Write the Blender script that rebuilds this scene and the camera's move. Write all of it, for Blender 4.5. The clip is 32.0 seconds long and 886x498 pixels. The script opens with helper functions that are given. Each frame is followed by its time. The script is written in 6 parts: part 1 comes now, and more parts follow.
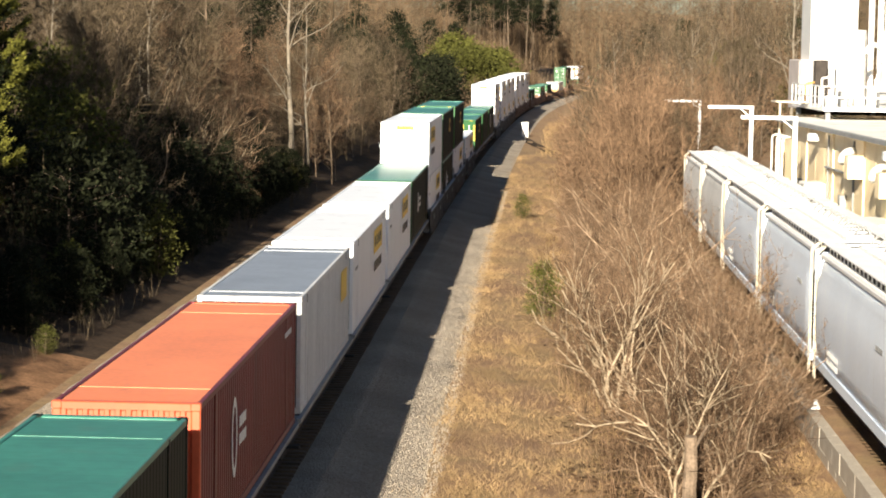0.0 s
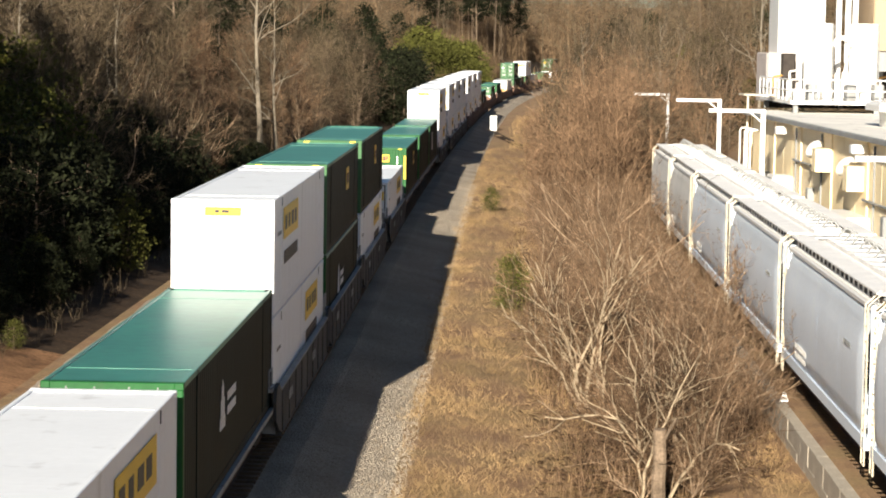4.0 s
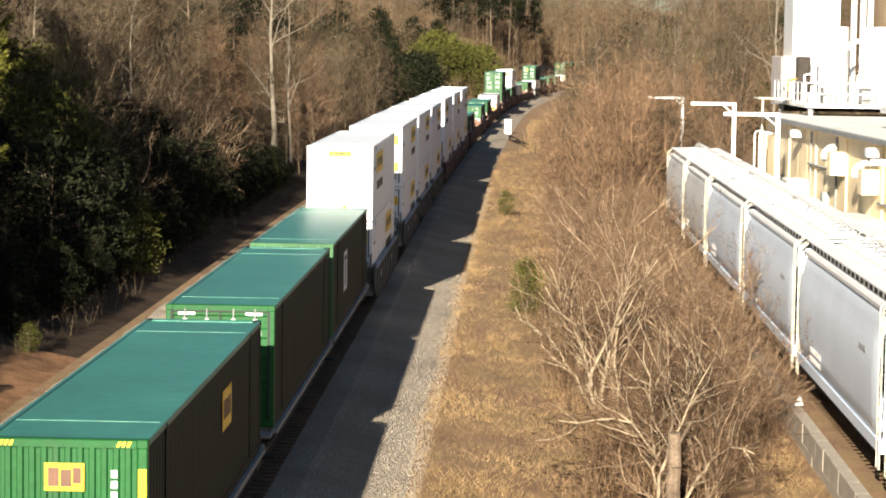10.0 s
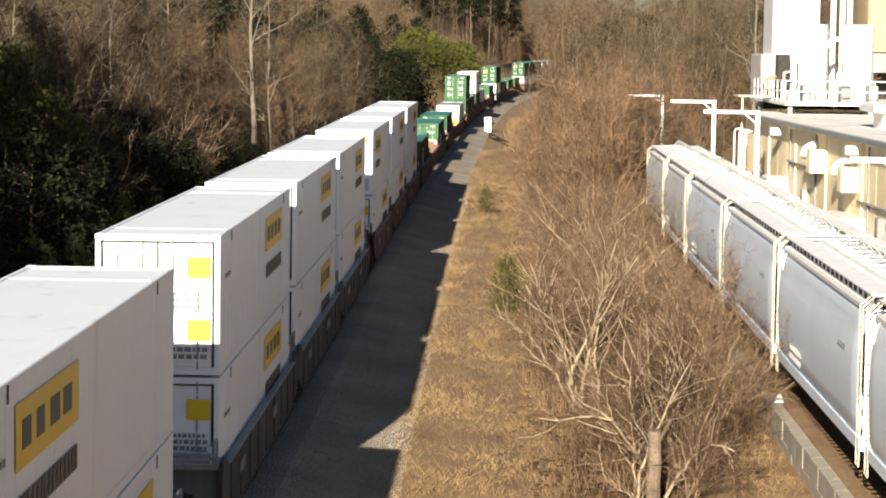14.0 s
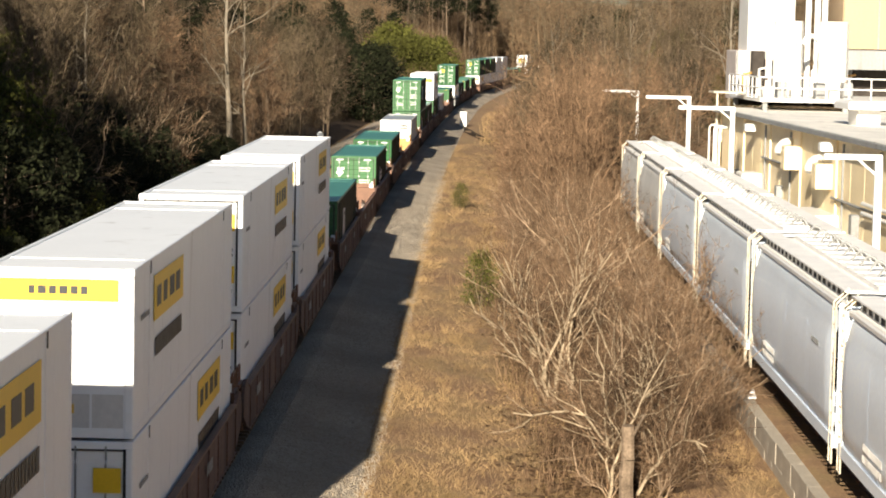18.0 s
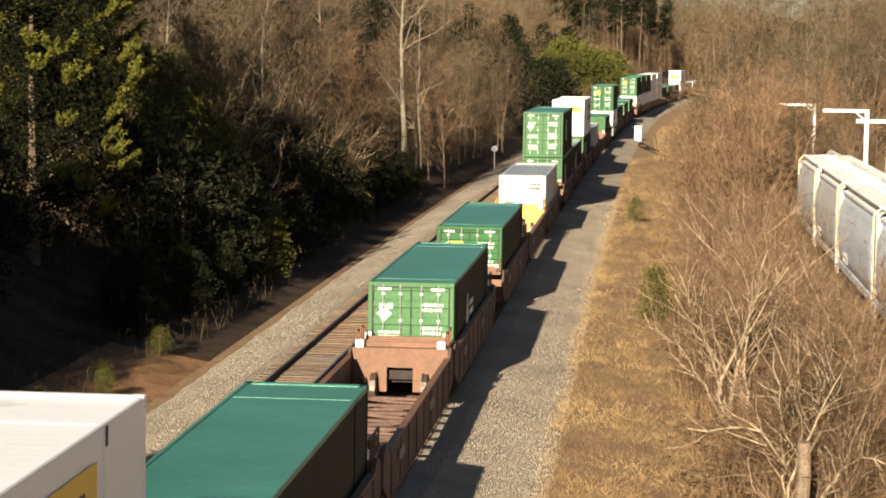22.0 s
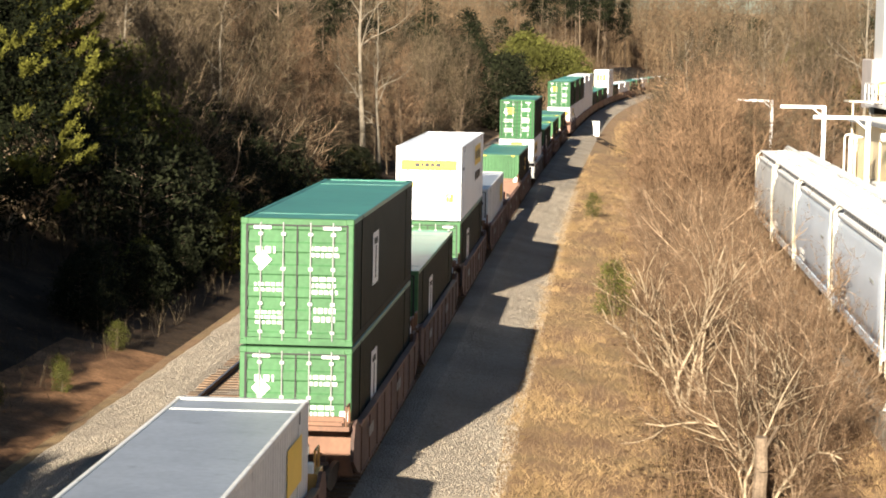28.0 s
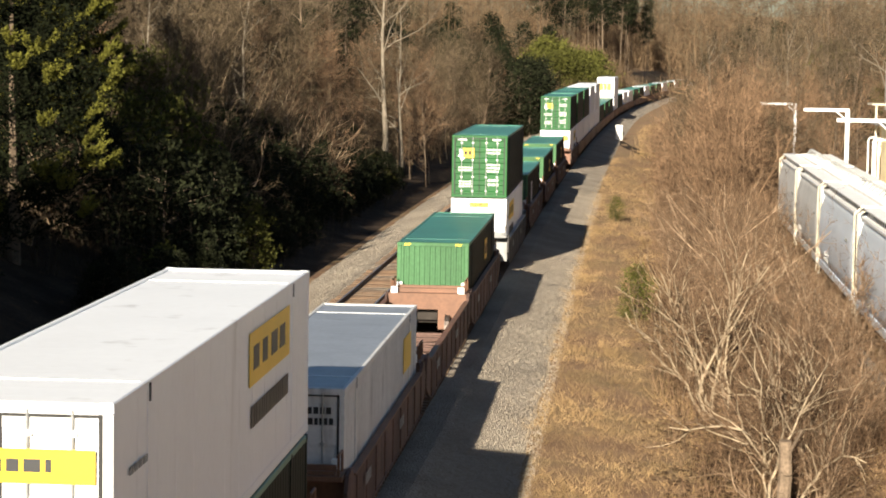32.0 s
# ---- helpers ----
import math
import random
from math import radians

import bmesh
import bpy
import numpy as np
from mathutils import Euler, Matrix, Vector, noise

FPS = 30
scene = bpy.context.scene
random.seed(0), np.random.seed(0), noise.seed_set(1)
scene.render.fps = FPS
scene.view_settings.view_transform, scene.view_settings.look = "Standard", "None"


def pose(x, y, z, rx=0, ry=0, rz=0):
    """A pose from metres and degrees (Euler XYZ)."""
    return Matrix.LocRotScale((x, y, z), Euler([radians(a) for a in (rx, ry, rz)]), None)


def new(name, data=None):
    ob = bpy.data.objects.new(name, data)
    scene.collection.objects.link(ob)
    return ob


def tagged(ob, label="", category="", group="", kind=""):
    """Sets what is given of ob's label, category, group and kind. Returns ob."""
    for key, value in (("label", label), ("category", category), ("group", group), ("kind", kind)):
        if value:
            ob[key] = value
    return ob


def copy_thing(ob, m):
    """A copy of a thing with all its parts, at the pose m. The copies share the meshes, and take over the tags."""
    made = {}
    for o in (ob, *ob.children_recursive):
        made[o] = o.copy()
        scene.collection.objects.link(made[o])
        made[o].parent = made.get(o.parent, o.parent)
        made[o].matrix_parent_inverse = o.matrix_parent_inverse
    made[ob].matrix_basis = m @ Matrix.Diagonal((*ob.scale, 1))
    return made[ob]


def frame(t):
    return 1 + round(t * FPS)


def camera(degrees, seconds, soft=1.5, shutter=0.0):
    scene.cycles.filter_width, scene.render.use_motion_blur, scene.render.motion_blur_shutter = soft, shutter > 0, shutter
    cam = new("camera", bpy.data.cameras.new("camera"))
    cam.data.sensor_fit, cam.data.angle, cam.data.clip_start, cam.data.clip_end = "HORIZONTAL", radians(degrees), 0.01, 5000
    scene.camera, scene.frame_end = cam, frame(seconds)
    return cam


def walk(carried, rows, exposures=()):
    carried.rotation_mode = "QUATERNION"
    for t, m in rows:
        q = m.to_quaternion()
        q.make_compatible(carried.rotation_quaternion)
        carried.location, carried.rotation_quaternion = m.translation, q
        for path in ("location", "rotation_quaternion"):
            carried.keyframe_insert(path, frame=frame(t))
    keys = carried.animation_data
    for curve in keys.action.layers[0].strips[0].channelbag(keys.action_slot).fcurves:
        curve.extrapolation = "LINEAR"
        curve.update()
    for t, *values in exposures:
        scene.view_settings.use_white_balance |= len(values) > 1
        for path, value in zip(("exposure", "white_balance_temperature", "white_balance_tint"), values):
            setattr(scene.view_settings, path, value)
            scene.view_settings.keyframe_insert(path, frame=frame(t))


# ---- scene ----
# ---- camera: carried by hand on an overpass, turning only ----
cam = camera(21.27, 32.0, soft=1.9)
EYE = (0.0, 0.0, 10.165)
# the camera's own exposure, which sinks while white boxes fill the view
EXPOSURES = [(0, 1.43, 6350, 10), (1, 1.40, 6250, 10), (2, 1.33, 6200, 10), (3, 1.20, 6200, 10), (4.5, 1.17, 6200, 10), (6, 1.15, 6250, 10), (7, 1.25, 6350, 10), (8, 1.37, 6300, 10), (10, 1.40, 6250, 10), (12, 1.37, 6200, 10), (13, 1.22, 6200, 10), (16, 1.15, 6300, 10), (18, 1.17, 6450, 10), (20, 1.10, 6600, 10), (22, 1.25, 7000, 10), (24, 1.60, 6550, 10), (25, 1.70, 6350, 10), (28, 1.60, 6350, 10), (30, 1.47, 6350, 10), (31, 1.35, 6500, 10), (32, 1.25, 6400, 10)]
walk(cam, [
    (0, pose(*EYE, 85.110, -0.930, 2.295)), (0.5, pose(*EYE, 85.068, -0.831, 2.046)), (1, pose(*EYE, 84.999, -0.812, 1.778)),
    (1.5, pose(*EYE, 84.956, -0.924, 1.527)), (2, pose(*EYE, 84.956, -0.925, 1.471)), (2.5, pose(*EYE, 84.917, -1.100, 1.228)),
    (3, pose(*EYE, 84.920, -0.916, 1.226)), (3.5, pose(*EYE, 84.944, -0.875, 1.400)), (5.5, pose(*EYE, 84.992, -0.839, 1.659)),
    (6, pose(*EYE, 85.001, -0.878, 1.732)), (6.5, pose(*EYE, 85.013, -0.848, 1.800)), (7, pose(*EYE, 85.017, -0.870, 1.833)),
    (7.5, pose(*EYE, 85.004, -0.995, 1.738)), (8, pose(*EYE, 85.008, -0.901, 1.742)), (8.5, pose(*EYE, 85.022, -0.834, 1.827)),
    (9, pose(*EYE, 85.032, -0.851, 1.823)), (9.5, pose(*EYE, 85.046, -0.814, 1.878)), (10, pose(*EYE, 85.050, -0.817, 1.879)),
    (10.5, pose(*EYE, 85.030, -0.914, 1.735)), (11, pose(*EYE, 85.006, -1.005, 1.569)), (11.5, pose(*EYE, 84.994, -0.943, 1.494)),
    (12, pose(*EYE, 84.995, -0.926, 1.521)), (12.5, pose(*EYE, 84.992, -0.993, 1.426)), (13, pose(*EYE, 84.970, -1.016, 1.304)),
    (13.5, pose(*EYE, 84.987, -0.844, 1.338)), (15.5, pose(*EYE, 85.016, -0.917, 1.567)), (16, pose(*EYE, 85.002, -1.039, 1.500)),
    (16.5, pose(*EYE, 84.968, -1.049, 1.370)), (17, pose(*EYE, 84.943, -1.185, 1.236)), (17.5, pose(*EYE, 84.899, -1.293, 0.989)),
    (18, pose(*EYE, 84.877, -1.183, 0.806)), (18.5, pose(*EYE, 84.872, -1.206, 0.783)), (19, pose(*EYE, 84.907, -1.086, 0.985)),
    (19.5, pose(*EYE, 84.968, -0.905, 1.698)), (20, pose(*EYE, 85.031, -0.894, 2.748)), (20.3, pose(*EYE, 85.061, -1.018, 3.374)),
    (20.5, pose(*EYE, 85.084, -0.886, 3.730)), (21, pose(*EYE, 85.109, -0.953, 4.453)), (21.5, pose(*EYE, 85.125, -0.830, 4.843)),
    (22, pose(*EYE, 85.150, -0.903, 5.028)), (22.5, pose(*EYE, 85.169, -0.902, 5.023)), (23, pose(*EYE, 85.152, -0.926, 4.903)),
    (23.5, pose(*EYE, 85.137, -0.969, 4.756)), (24, pose(*EYE, 85.122, -0.943, 4.685)), (24.5, pose(*EYE, 85.120, -0.921, 4.603)),
    (25, pose(*EYE, 85.101, -0.980, 4.489)), (25.5, pose(*EYE, 85.070, -1.045, 4.327)), (27.5, pose(*EYE, 85.075, -1.024, 4.179)),
    (28, pose(*EYE, 85.046, -1.078, 4.022)), (28.5, pose(*EYE, 85.025, -1.101, 3.957)), (29, pose(*EYE, 85.037, -1.010, 4.006)),
    (29.5, pose(*EYE, 85.079, -0.845, 4.201)), (30, pose(*EYE, 85.127, -0.791, 4.402)), (30.5, pose(*EYE, 85.136, -0.882, 4.510)),
    (31, pose(*EYE, 85.151, -0.834, 4.586)), (31.5, pose(*EYE, 85.142, -0.873, 4.579)), (32, pose(*EYE, 85.139, -0.894, 4.572)),
], exposures=EXPOSURES)
# ---- light: low winter sun from behind, blue sky ----
SUN_WAY = Vector((3.15, 20.5, -6.65)).normalized()
world = bpy.data.worlds.new("sky")
scene.world = world
world.use_nodes = True
wn = world.node_tree.nodes
sky = wn.new("ShaderNodeTexSky")
sky.sky_type, sky.sun_disc = "NISHITA", False
sky.dust_density, sky.ozone_density = 0.5, 3.0
sky.sun_elevation, sky.sun_rotation = radians(17.8), radians(188.7)
world.node_tree.links.new(sky.outputs[0], wn["Background"].inputs[0])
wn["Background"].inputs[1].default_value = 0.031
sun = new("sun", bpy.data.lights.new("sun", "SUN"))
sun.data.energy, sun.data.angle, sun.data.color = 5.0, radians(0.5), (1.0, 0.9, 0.74)
sun.rotation_mode = "QUATERNION"
sun.rotation_quaternion = SUN_WAY.to_track_quat("-Z", "Y")
sun.location = (-20, -80, 60)

# ---- materials ----
def mat(name, col, rough=0.6, metal=0.0, var=0.25, big=0.6, fine=25.0, bump=0.1, stain=None, stain_at=0.6, rand=0.0, streak=False, spec=0.5, isle=0.0):
    """A painted or natural surface: colour varied at two scales, fine relief, optional stains and vertical streaks."""
    m = bpy.data.materials.new(name)
    m.use_nodes = True
    n, l = m.node_tree.nodes, m.node_tree.links
    bsdf = n["Principled BSDF"]
    co = n.new("ShaderNodeTexCoord")
    mp = n.new("ShaderNodeMapping")
    l.new(co.outputs["Object"], mp.inputs[0])
    if streak:
        mp.inputs["Scale"].default_value = (1.0, 1.0, 0.12)
    a = n.new("ShaderNodeTexNoise")
    a.inputs["Scale"].default_value, a.inputs["Detail"].default_value = big, 5.0
    b = n.new("ShaderNodeTexNoise")
    b.inputs["Scale"].default_value, b.inputs["Detail"].default_value = fine, 3.0
    l.new(mp.outputs[0], a.inputs["Vector"]), l.new(co.outputs["Object"], b.inputs["Vector"])
    ra = n.new("ShaderNodeMapRange")
    ra.inputs[1].default_value, ra.inputs[2].default_value, ra.inputs[3].default_value, ra.inputs[4].default_value = 0.3, 0.7, 1 - var, 1 + var
    l.new(a.outputs[0], ra.inputs[0])
    rb = n.new("ShaderNodeMapRange")
    rb.inputs[1].default_value, rb.inputs[2].default_value, rb.inputs[3].default_value, rb.inputs[4].default_value = 0.3, 0.7, 1 - var * 0.7, 1 + var * 0.7
    l.new(b.outputs[0], rb.inputs[0])
    mul = n.new("ShaderNodeMath")
    mul.operation = "MULTIPLY"
    l.new(ra.outputs[0], mul.inputs[0]), l.new(rb.outputs[0], mul.inputs[1])
    out = mul
    if rand:
        oi = n.new("ShaderNodeObjectInfo")
        rr = n.new("ShaderNodeMapRange")
        rr.inputs[3].default_value, rr.inputs[4].default_value = 1 - rand, 1 + rand
        l.new(oi.outputs["Random"], rr.inputs[0])
        mm = n.new("ShaderNodeMath")
        mm.operation = "MULTIPLY"
        l.new(mul.outputs[0], mm.inputs[0]), l.new(rr.outputs[0], mm.inputs[1])
        out = mm
    if isle:
        ge = n.new("ShaderNodeNewGeometry")
        ri = n.new("ShaderNodeMapRange")
        ri.inputs[3].default_value, ri.inputs[4].default_value = 1 - isle, 1 + isle
        l.new(ge.outputs["Random Per Island"], ri.inputs[0])
        mi = n.new("ShaderNodeMath")
        mi.operation = "MULTIPLY"
        l.new(out.outputs[0], mi.inputs[0]), l.new(ri.outputs[0], mi.inputs[1])
        out = mi
    vm = n.new("ShaderNodeVectorMath")
    vm.operation = "SCALE"
    vm.inputs[0].default_value = col
    l.new(out.outputs[0], vm.inputs["Scale"])
    last = vm.outputs[0]
    if stain:
        s = n.new("ShaderNodeTexNoise")
        s.inputs["Scale"].default_value, s.inputs["Detail"].default_value = big * 2.7, 6.0
        l.new(mp.outputs[0], s.inputs["Vector"])
        rs = n.new("ShaderNodeMapRange")
        rs.inputs[1].default_value, rs.inputs[2].default_value = stain_at, stain_at + 0.18
        l.new(s.outputs[0], rs.inputs[0])
        mx = n.new("ShaderNodeMix")
        mx.data_type = "RGBA"
        mx.inputs["B"].default_value = (*stain, 1)
        l.new(rs.outputs[0], mx.inputs["Factor"]), l.new(last, mx.inputs["A"])
        last = mx.outputs["Result"]
    l.new(last, bsdf.inputs["Base Color"])
    bsdf.inputs["Roughness"].default_value, bsdf.inputs["Metallic"].default_value = rough, metal
    bsdf.inputs["Specular IOR Level"].default_value = spec
    if bump:
        bp = n.new("ShaderNodeBump")
        bp.inputs["Strength"].default_value, bp.inputs["Distance"].default_value = bump, 0.02
        l.new(b.outputs[0], bp.inputs["Height"]), l.new(bp.outputs[0], bsdf.inputs["Normal"])
    return m


def stony(name, cols, scale, rough=0.95, bump=1.0, big=0.25):
    """Crushed stone: cells of several greys with relief, and soft darker drifts."""
    m = bpy.data.materials.new(name)
    m.use_nodes = True
    n, l = m.node_tree.nodes, m.node_tree.links
    bsdf = n["Principled BSDF"]
    co = n.new("ShaderNodeTexCoord")
    v = n.new("ShaderNodeTexVoronoi")
    v.inputs["Scale"].default_value = scale
    l.new(co.outputs["Object"], v.inputs["Vector"])
    r = n.new("ShaderNodeValToRGB")
    while len(r.color_ramp.elements) < len(cols):
        r.color_ramp.elements.new(0.5)
    for i, c in enumerate(cols):
        r.color_ramp.elements[i].position, r.color_ramp.elements[i].color = i / (len(cols) - 1), (*c, 1)
    sep = n.new("ShaderNodeSeparateColor")
    l.new(v.outputs["Color"], sep.inputs[0]), l.new(sep.outputs[0], r.inputs[0])
    a = n.new("ShaderNodeTexNoise")
    a.inputs["Scale"].default_value, a.inputs["Detail"].default_value = big, 6.0
    l.new(co.outputs["Object"], a.inputs["Vector"])
    ra = n.new("ShaderNodeMapRange")
    ra.inputs[1].default_value, ra.inputs[2].default_value, ra.inputs[3].default_value, ra.inputs[4].default_value = 0.3, 0.7, 0.75, 1.15
    l.new(a.outputs[0], ra.inputs[0])
    vm = n.new("ShaderNodeVectorMath")
    vm.operation = "SCALE"
    l.new(r.outputs[0], vm.inputs[0]), l.new(ra.outputs[0], vm.inputs["Scale"])
    l.new(vm.outputs[0], bsdf.inputs["Base Color"])
    bsdf.inputs["Roughness"].default_value = rough
    bp = n.new("ShaderNodeBump")
    bp.inputs["Strength"].default_value, bp.inputs["Distance"].default_value = bump, 0.09
    l.new(v.outputs["Distance"], bp.inputs["Height"]), l.new(bp.outputs[0], bsdf.inputs["Normal"])
    return m


def litter(name):
    """Winter ground: dead grass, leaf litter, bare red soil and a little moss."""
    m = bpy.data.materials.new(name)
    m.use_nodes = True
    n, l = m.node_tree.nodes, m.node_tree.links
    bsdf = n["Principled BSDF"]
    co = n.new("ShaderNodeTexCoord")
    def noise_node(scale, detail=6.0):
        q = n.new("ShaderNodeTexNoise")
        q.inputs["Scale"].default_value, q.inputs["Detail"].default_value = scale, detail
        l.new(co.outputs["Object"], q.inputs["Vector"])
        return q
    big, mid, fine = noise_node(0.22), noise_node(1.3), noise_node(14.0)
    def ramp(src, stops):
        r = n.new("ShaderNodeValToRGB")
        while len(r.color_ramp.elements) < len(stops):
            r.color_ramp.elements.new(0.5)
        for e, (p, c) in zip(r.color_ramp.elements, stops):
            e.position, e.color = p, (*c, 1)
        l.new(src, r.inputs[0])
        return r.outputs[0]
    c1 = ramp(mid.outputs[0], [(0.3, (0.077, 0.041, 0.019)), (0.45, (0.190, 0.106, 0.048)), (0.6, (0.310, 0.193, 0.086)), (0.72, (0.216, 0.111, 0.050))])
    c2 = ramp(fine.outputs[0], [(0.35, (0.069, 0.037, 0.018)), (0.52, (0.259, 0.148, 0.067)), (0.68, (0.432, 0.287, 0.140))])
    c3 = ramp(big.outputs[0], [(0.35, (0.190, 0.086, 0.041)), (0.48, (0.310, 0.182, 0.086)), (0.58, (0.293, 0.206, 0.079)), (0.7, (0.163, 0.078, 0.040))])
    def mix(a, b, f):
        x = n.new("ShaderNodeMix")
        x.data_type = "RGBA"
        x.inputs["Factor"].default_value = f
        l.new(a, x.inputs["A"]), l.new(b, x.inputs["B"])
        return x.outputs["Result"]
    l.new(mix(mix(c1, c2, 0.5), c3, 0.4), bsdf.inputs["Base Color"])
    bsdf.inputs["Roughness"].default_value = 1.0
    bp = n.new("ShaderNodeBump")
    bp.inputs["Strength"].default_value, bp.inputs["Distance"].default_value = 0.8, 0.06
    l.new(fine.outputs[0], bp.inputs["Height"]), l.new(bp.outputs[0], bsdf.inputs["Normal"])
    return m


M_LITTER = litter("leaf_litter_and_dead_grass")
M_BALLAST = stony("crushed_granite", [(0.293, 0.236, 0.171), (0.375, 0.305, 0.226), (0.425, 0.353, 0.266), (0.333, 0.270, 0.200), (0.455, 0.385, 0.297)], 15.0)
M_YARD = stony("yard_gravel", [(0.088, 0.075, 0.062), (0.176, 0.15, 0.123), (0.132, 0.114, 0.097)], 9.0)
M_STONE = mat("ballast_stone", (0.344, 0.284, 0.211), 0.95, var=0.3, big=3.0, fine=30, bump=0.2)
M_RAIL = mat("rusty_rail", (0.097, 0.053, 0.031), 0.7, 0.4, var=0.3, big=2.0)
M_RAILTOP = mat("polished_rail_head", (0.44, 0.422, 0.405), 0.28, 1.0, var=0.1)
M_TIE = mat("creosoted_tie", (0.15, 0.092, 0.053), 0.95, var=0.35, big=2.0, fine=18, bump=0.5, rand=0.35)
M_CONCRETE = mat("weathered_concrete", (0.4, 0.345, 0.27), 0.9, var=0.2, big=0.8, fine=20, bump=0.3, stain=(0.176, 0.141, 0.114), stain_at=0.6)
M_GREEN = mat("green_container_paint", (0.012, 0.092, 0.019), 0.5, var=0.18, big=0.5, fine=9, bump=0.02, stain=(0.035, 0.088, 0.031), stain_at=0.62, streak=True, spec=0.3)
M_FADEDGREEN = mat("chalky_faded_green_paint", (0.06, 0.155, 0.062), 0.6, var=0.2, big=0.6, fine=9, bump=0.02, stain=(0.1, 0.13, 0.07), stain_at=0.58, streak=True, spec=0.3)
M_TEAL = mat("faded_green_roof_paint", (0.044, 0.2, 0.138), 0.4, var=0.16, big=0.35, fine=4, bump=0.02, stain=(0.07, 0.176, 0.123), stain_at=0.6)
# The shade on the boxes' sides is put into this near-black green.
M_SHADEGREEN = mat("green_side_paint_with_shade", (0.007, 0.016, 0.014), 0.55, var=0.25, big=0.6, fine=8, bump=0.03, stain=(0.023, 0.026, 0.019), stain_at=0.62, streak=True, spec=0.06)
M_WHITE = mat("white_container_paint", (0.93, 0.93, 0.925), 0.4, var=0.025, big=0.5, fine=6, bump=0.015, stain=(0.6, 0.58, 0.55), stain_at=0.64, streak=True)
M_DIRTYWHITE = mat("soiled_white_paint", (0.68, 0.66, 0.62), 0.5, var=0.1, big=0.7, fine=9, bump=0.03, stain=(0.246, 0.22, 0.194), stain_at=0.6, streak=True)
M_GREYROOF = mat("bare_aluminium_roof", (0.352, 0.37, 0.396), 0.42, 0.35, var=0.12, big=0.8, fine=7, bump=0.03, stain=(0.22, 0.229, 0.246), stain_at=0.62)
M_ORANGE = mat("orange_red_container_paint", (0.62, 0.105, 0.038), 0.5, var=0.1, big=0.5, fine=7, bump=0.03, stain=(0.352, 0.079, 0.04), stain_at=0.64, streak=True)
# Shade is put into the deeper red of the sides; roof paint is lighter.
M_ORANGETOP = mat("lighter_orange_roof_paint", (0.85, 0.25, 0.1), 0.5, var=0.1, big=0.5, fine=7, bump=0.03, stain=(0.6, 0.17, 0.08), stain_at=0.66)
M_REDSIDE = mat("red_side_paint_with_shade", (0.16, 0.018, 0.021), 0.5, var=0.15, big=0.5, fine=7, bump=0.03, stain=(0.1, 0.022, 0.022), stain_at=0.62, streak=True)
M_FADED = mat("faded_white_lettering", (0.6, 0.63, 0.56), 0.5, var=0.15, bump=0)
M_YELLOW = mat("yellow_sign_film", (0.85, 0.55, 0.02), 0.4, var=0.06, bump=0)
M_BLACK = mat("black_lettering_film", (0.018, 0.018, 0.019), 0.5, var=0.1, bump=0)
M_MARK = mat("white_lettering_film", (0.82, 0.82, 0.8), 0.45, var=0.05, bump=0)
M_STEEL = mat("galvanised_lock_rod", (0.396, 0.405, 0.387), 0.45, 0.6, var=0.15)
M_RUBBER = mat("black_door_gasket", (0.022, 0.021, 0.019), 0.7, var=0.2)
M_CARRED = mat("faded_red_brown_car_paint", (0.172, 0.08, 0.042), 0.6, var=0.22, big=0.9, fine=10, bump=0.06, stain=(0.106, 0.06, 0.036), stain_at=0.6, streak=True)
# Side sills only: their shade is put into these duller paints, with grime streaks.
M_CARSIDE = mat("brown_car_side_grime_and_shade", (0.14, 0.085, 0.068), 0.7, var=0.3, big=0.9, fine=10, bump=0.06, stain=(0.053, 0.04, 0.033), stain_at=0.55, streak=True, spec=0.2)
M_CARDARK = mat("grey_car_side_grime_and_shade", (0.075, 0.072, 0.068), 0.7, var=0.3, big=0.9, fine=10, bump=0.06, stain=(0.053, 0.046, 0.04), stain_at=0.55, streak=True, spec=0.2)
M_CARYEL = mat("yellow_car_paint", (0.5, 0.265, 0.065), 0.5, var=0.14, big=0.9, fine=10, bump=0.04, stain=(0.264, 0.158, 0.053), stain_at=0.63, streak=True)
M_CARGREY = mat("grey_car_paint", (0.264, 0.264, 0.255), 0.6, var=0.15, big=0.9, fine=10, bump=0.05, stain=(0.123, 0.106, 0.088), stain_at=0.6, streak=True)
M_UNDER = mat("grimy_running_gear", (0.053, 0.044, 0.037), 0.75, 0.3, var=0.3, big=2.0, spec=0.2)
M_WHEEL = mat("worn_wheel_steel", (0.141, 0.114, 0.097), 0.5, 0.8, var=0.2)
M_HOPPER = mat("light_grey_hopper_paint", (0.82, 0.9, 0.99), 0.32, var=0.05, big=0.5, fine=7, bump=0.02, stain=(0.44, 0.414, 0.405), stain_at=0.66, streak=True)
M_HOPTOP = mat("dusty_hopper_roof", (0.93, 0.9, 0.85), 0.6, var=0.08, big=1.2, fine=12, bump=0.06, stain=(0.66, 0.57, 0.46), stain_at=0.68)
M_BEIGE = mat("beige_metal_siding", (0.92, 0.75, 0.47), 0.5, var=0.06, big=0.5, fine=8, bump=0.02, stain=(0.484, 0.334, 0.176), stain_at=0.68, streak=True)
M_TAN = mat("tan_metal_siding", (0.4, 0.29, 0.175), 0.55, var=0.06, big=0.5, fine=8, bump=0.02, stain=(0.352, 0.246, 0.141), stain_at=0.68, streak=True)
M_PINKISH = mat("dull_pinkish_sheet_metal", (0.6, 0.52, 0.47), 0.6, var=0.08, big=0.8, fine=8, bump=0.02)
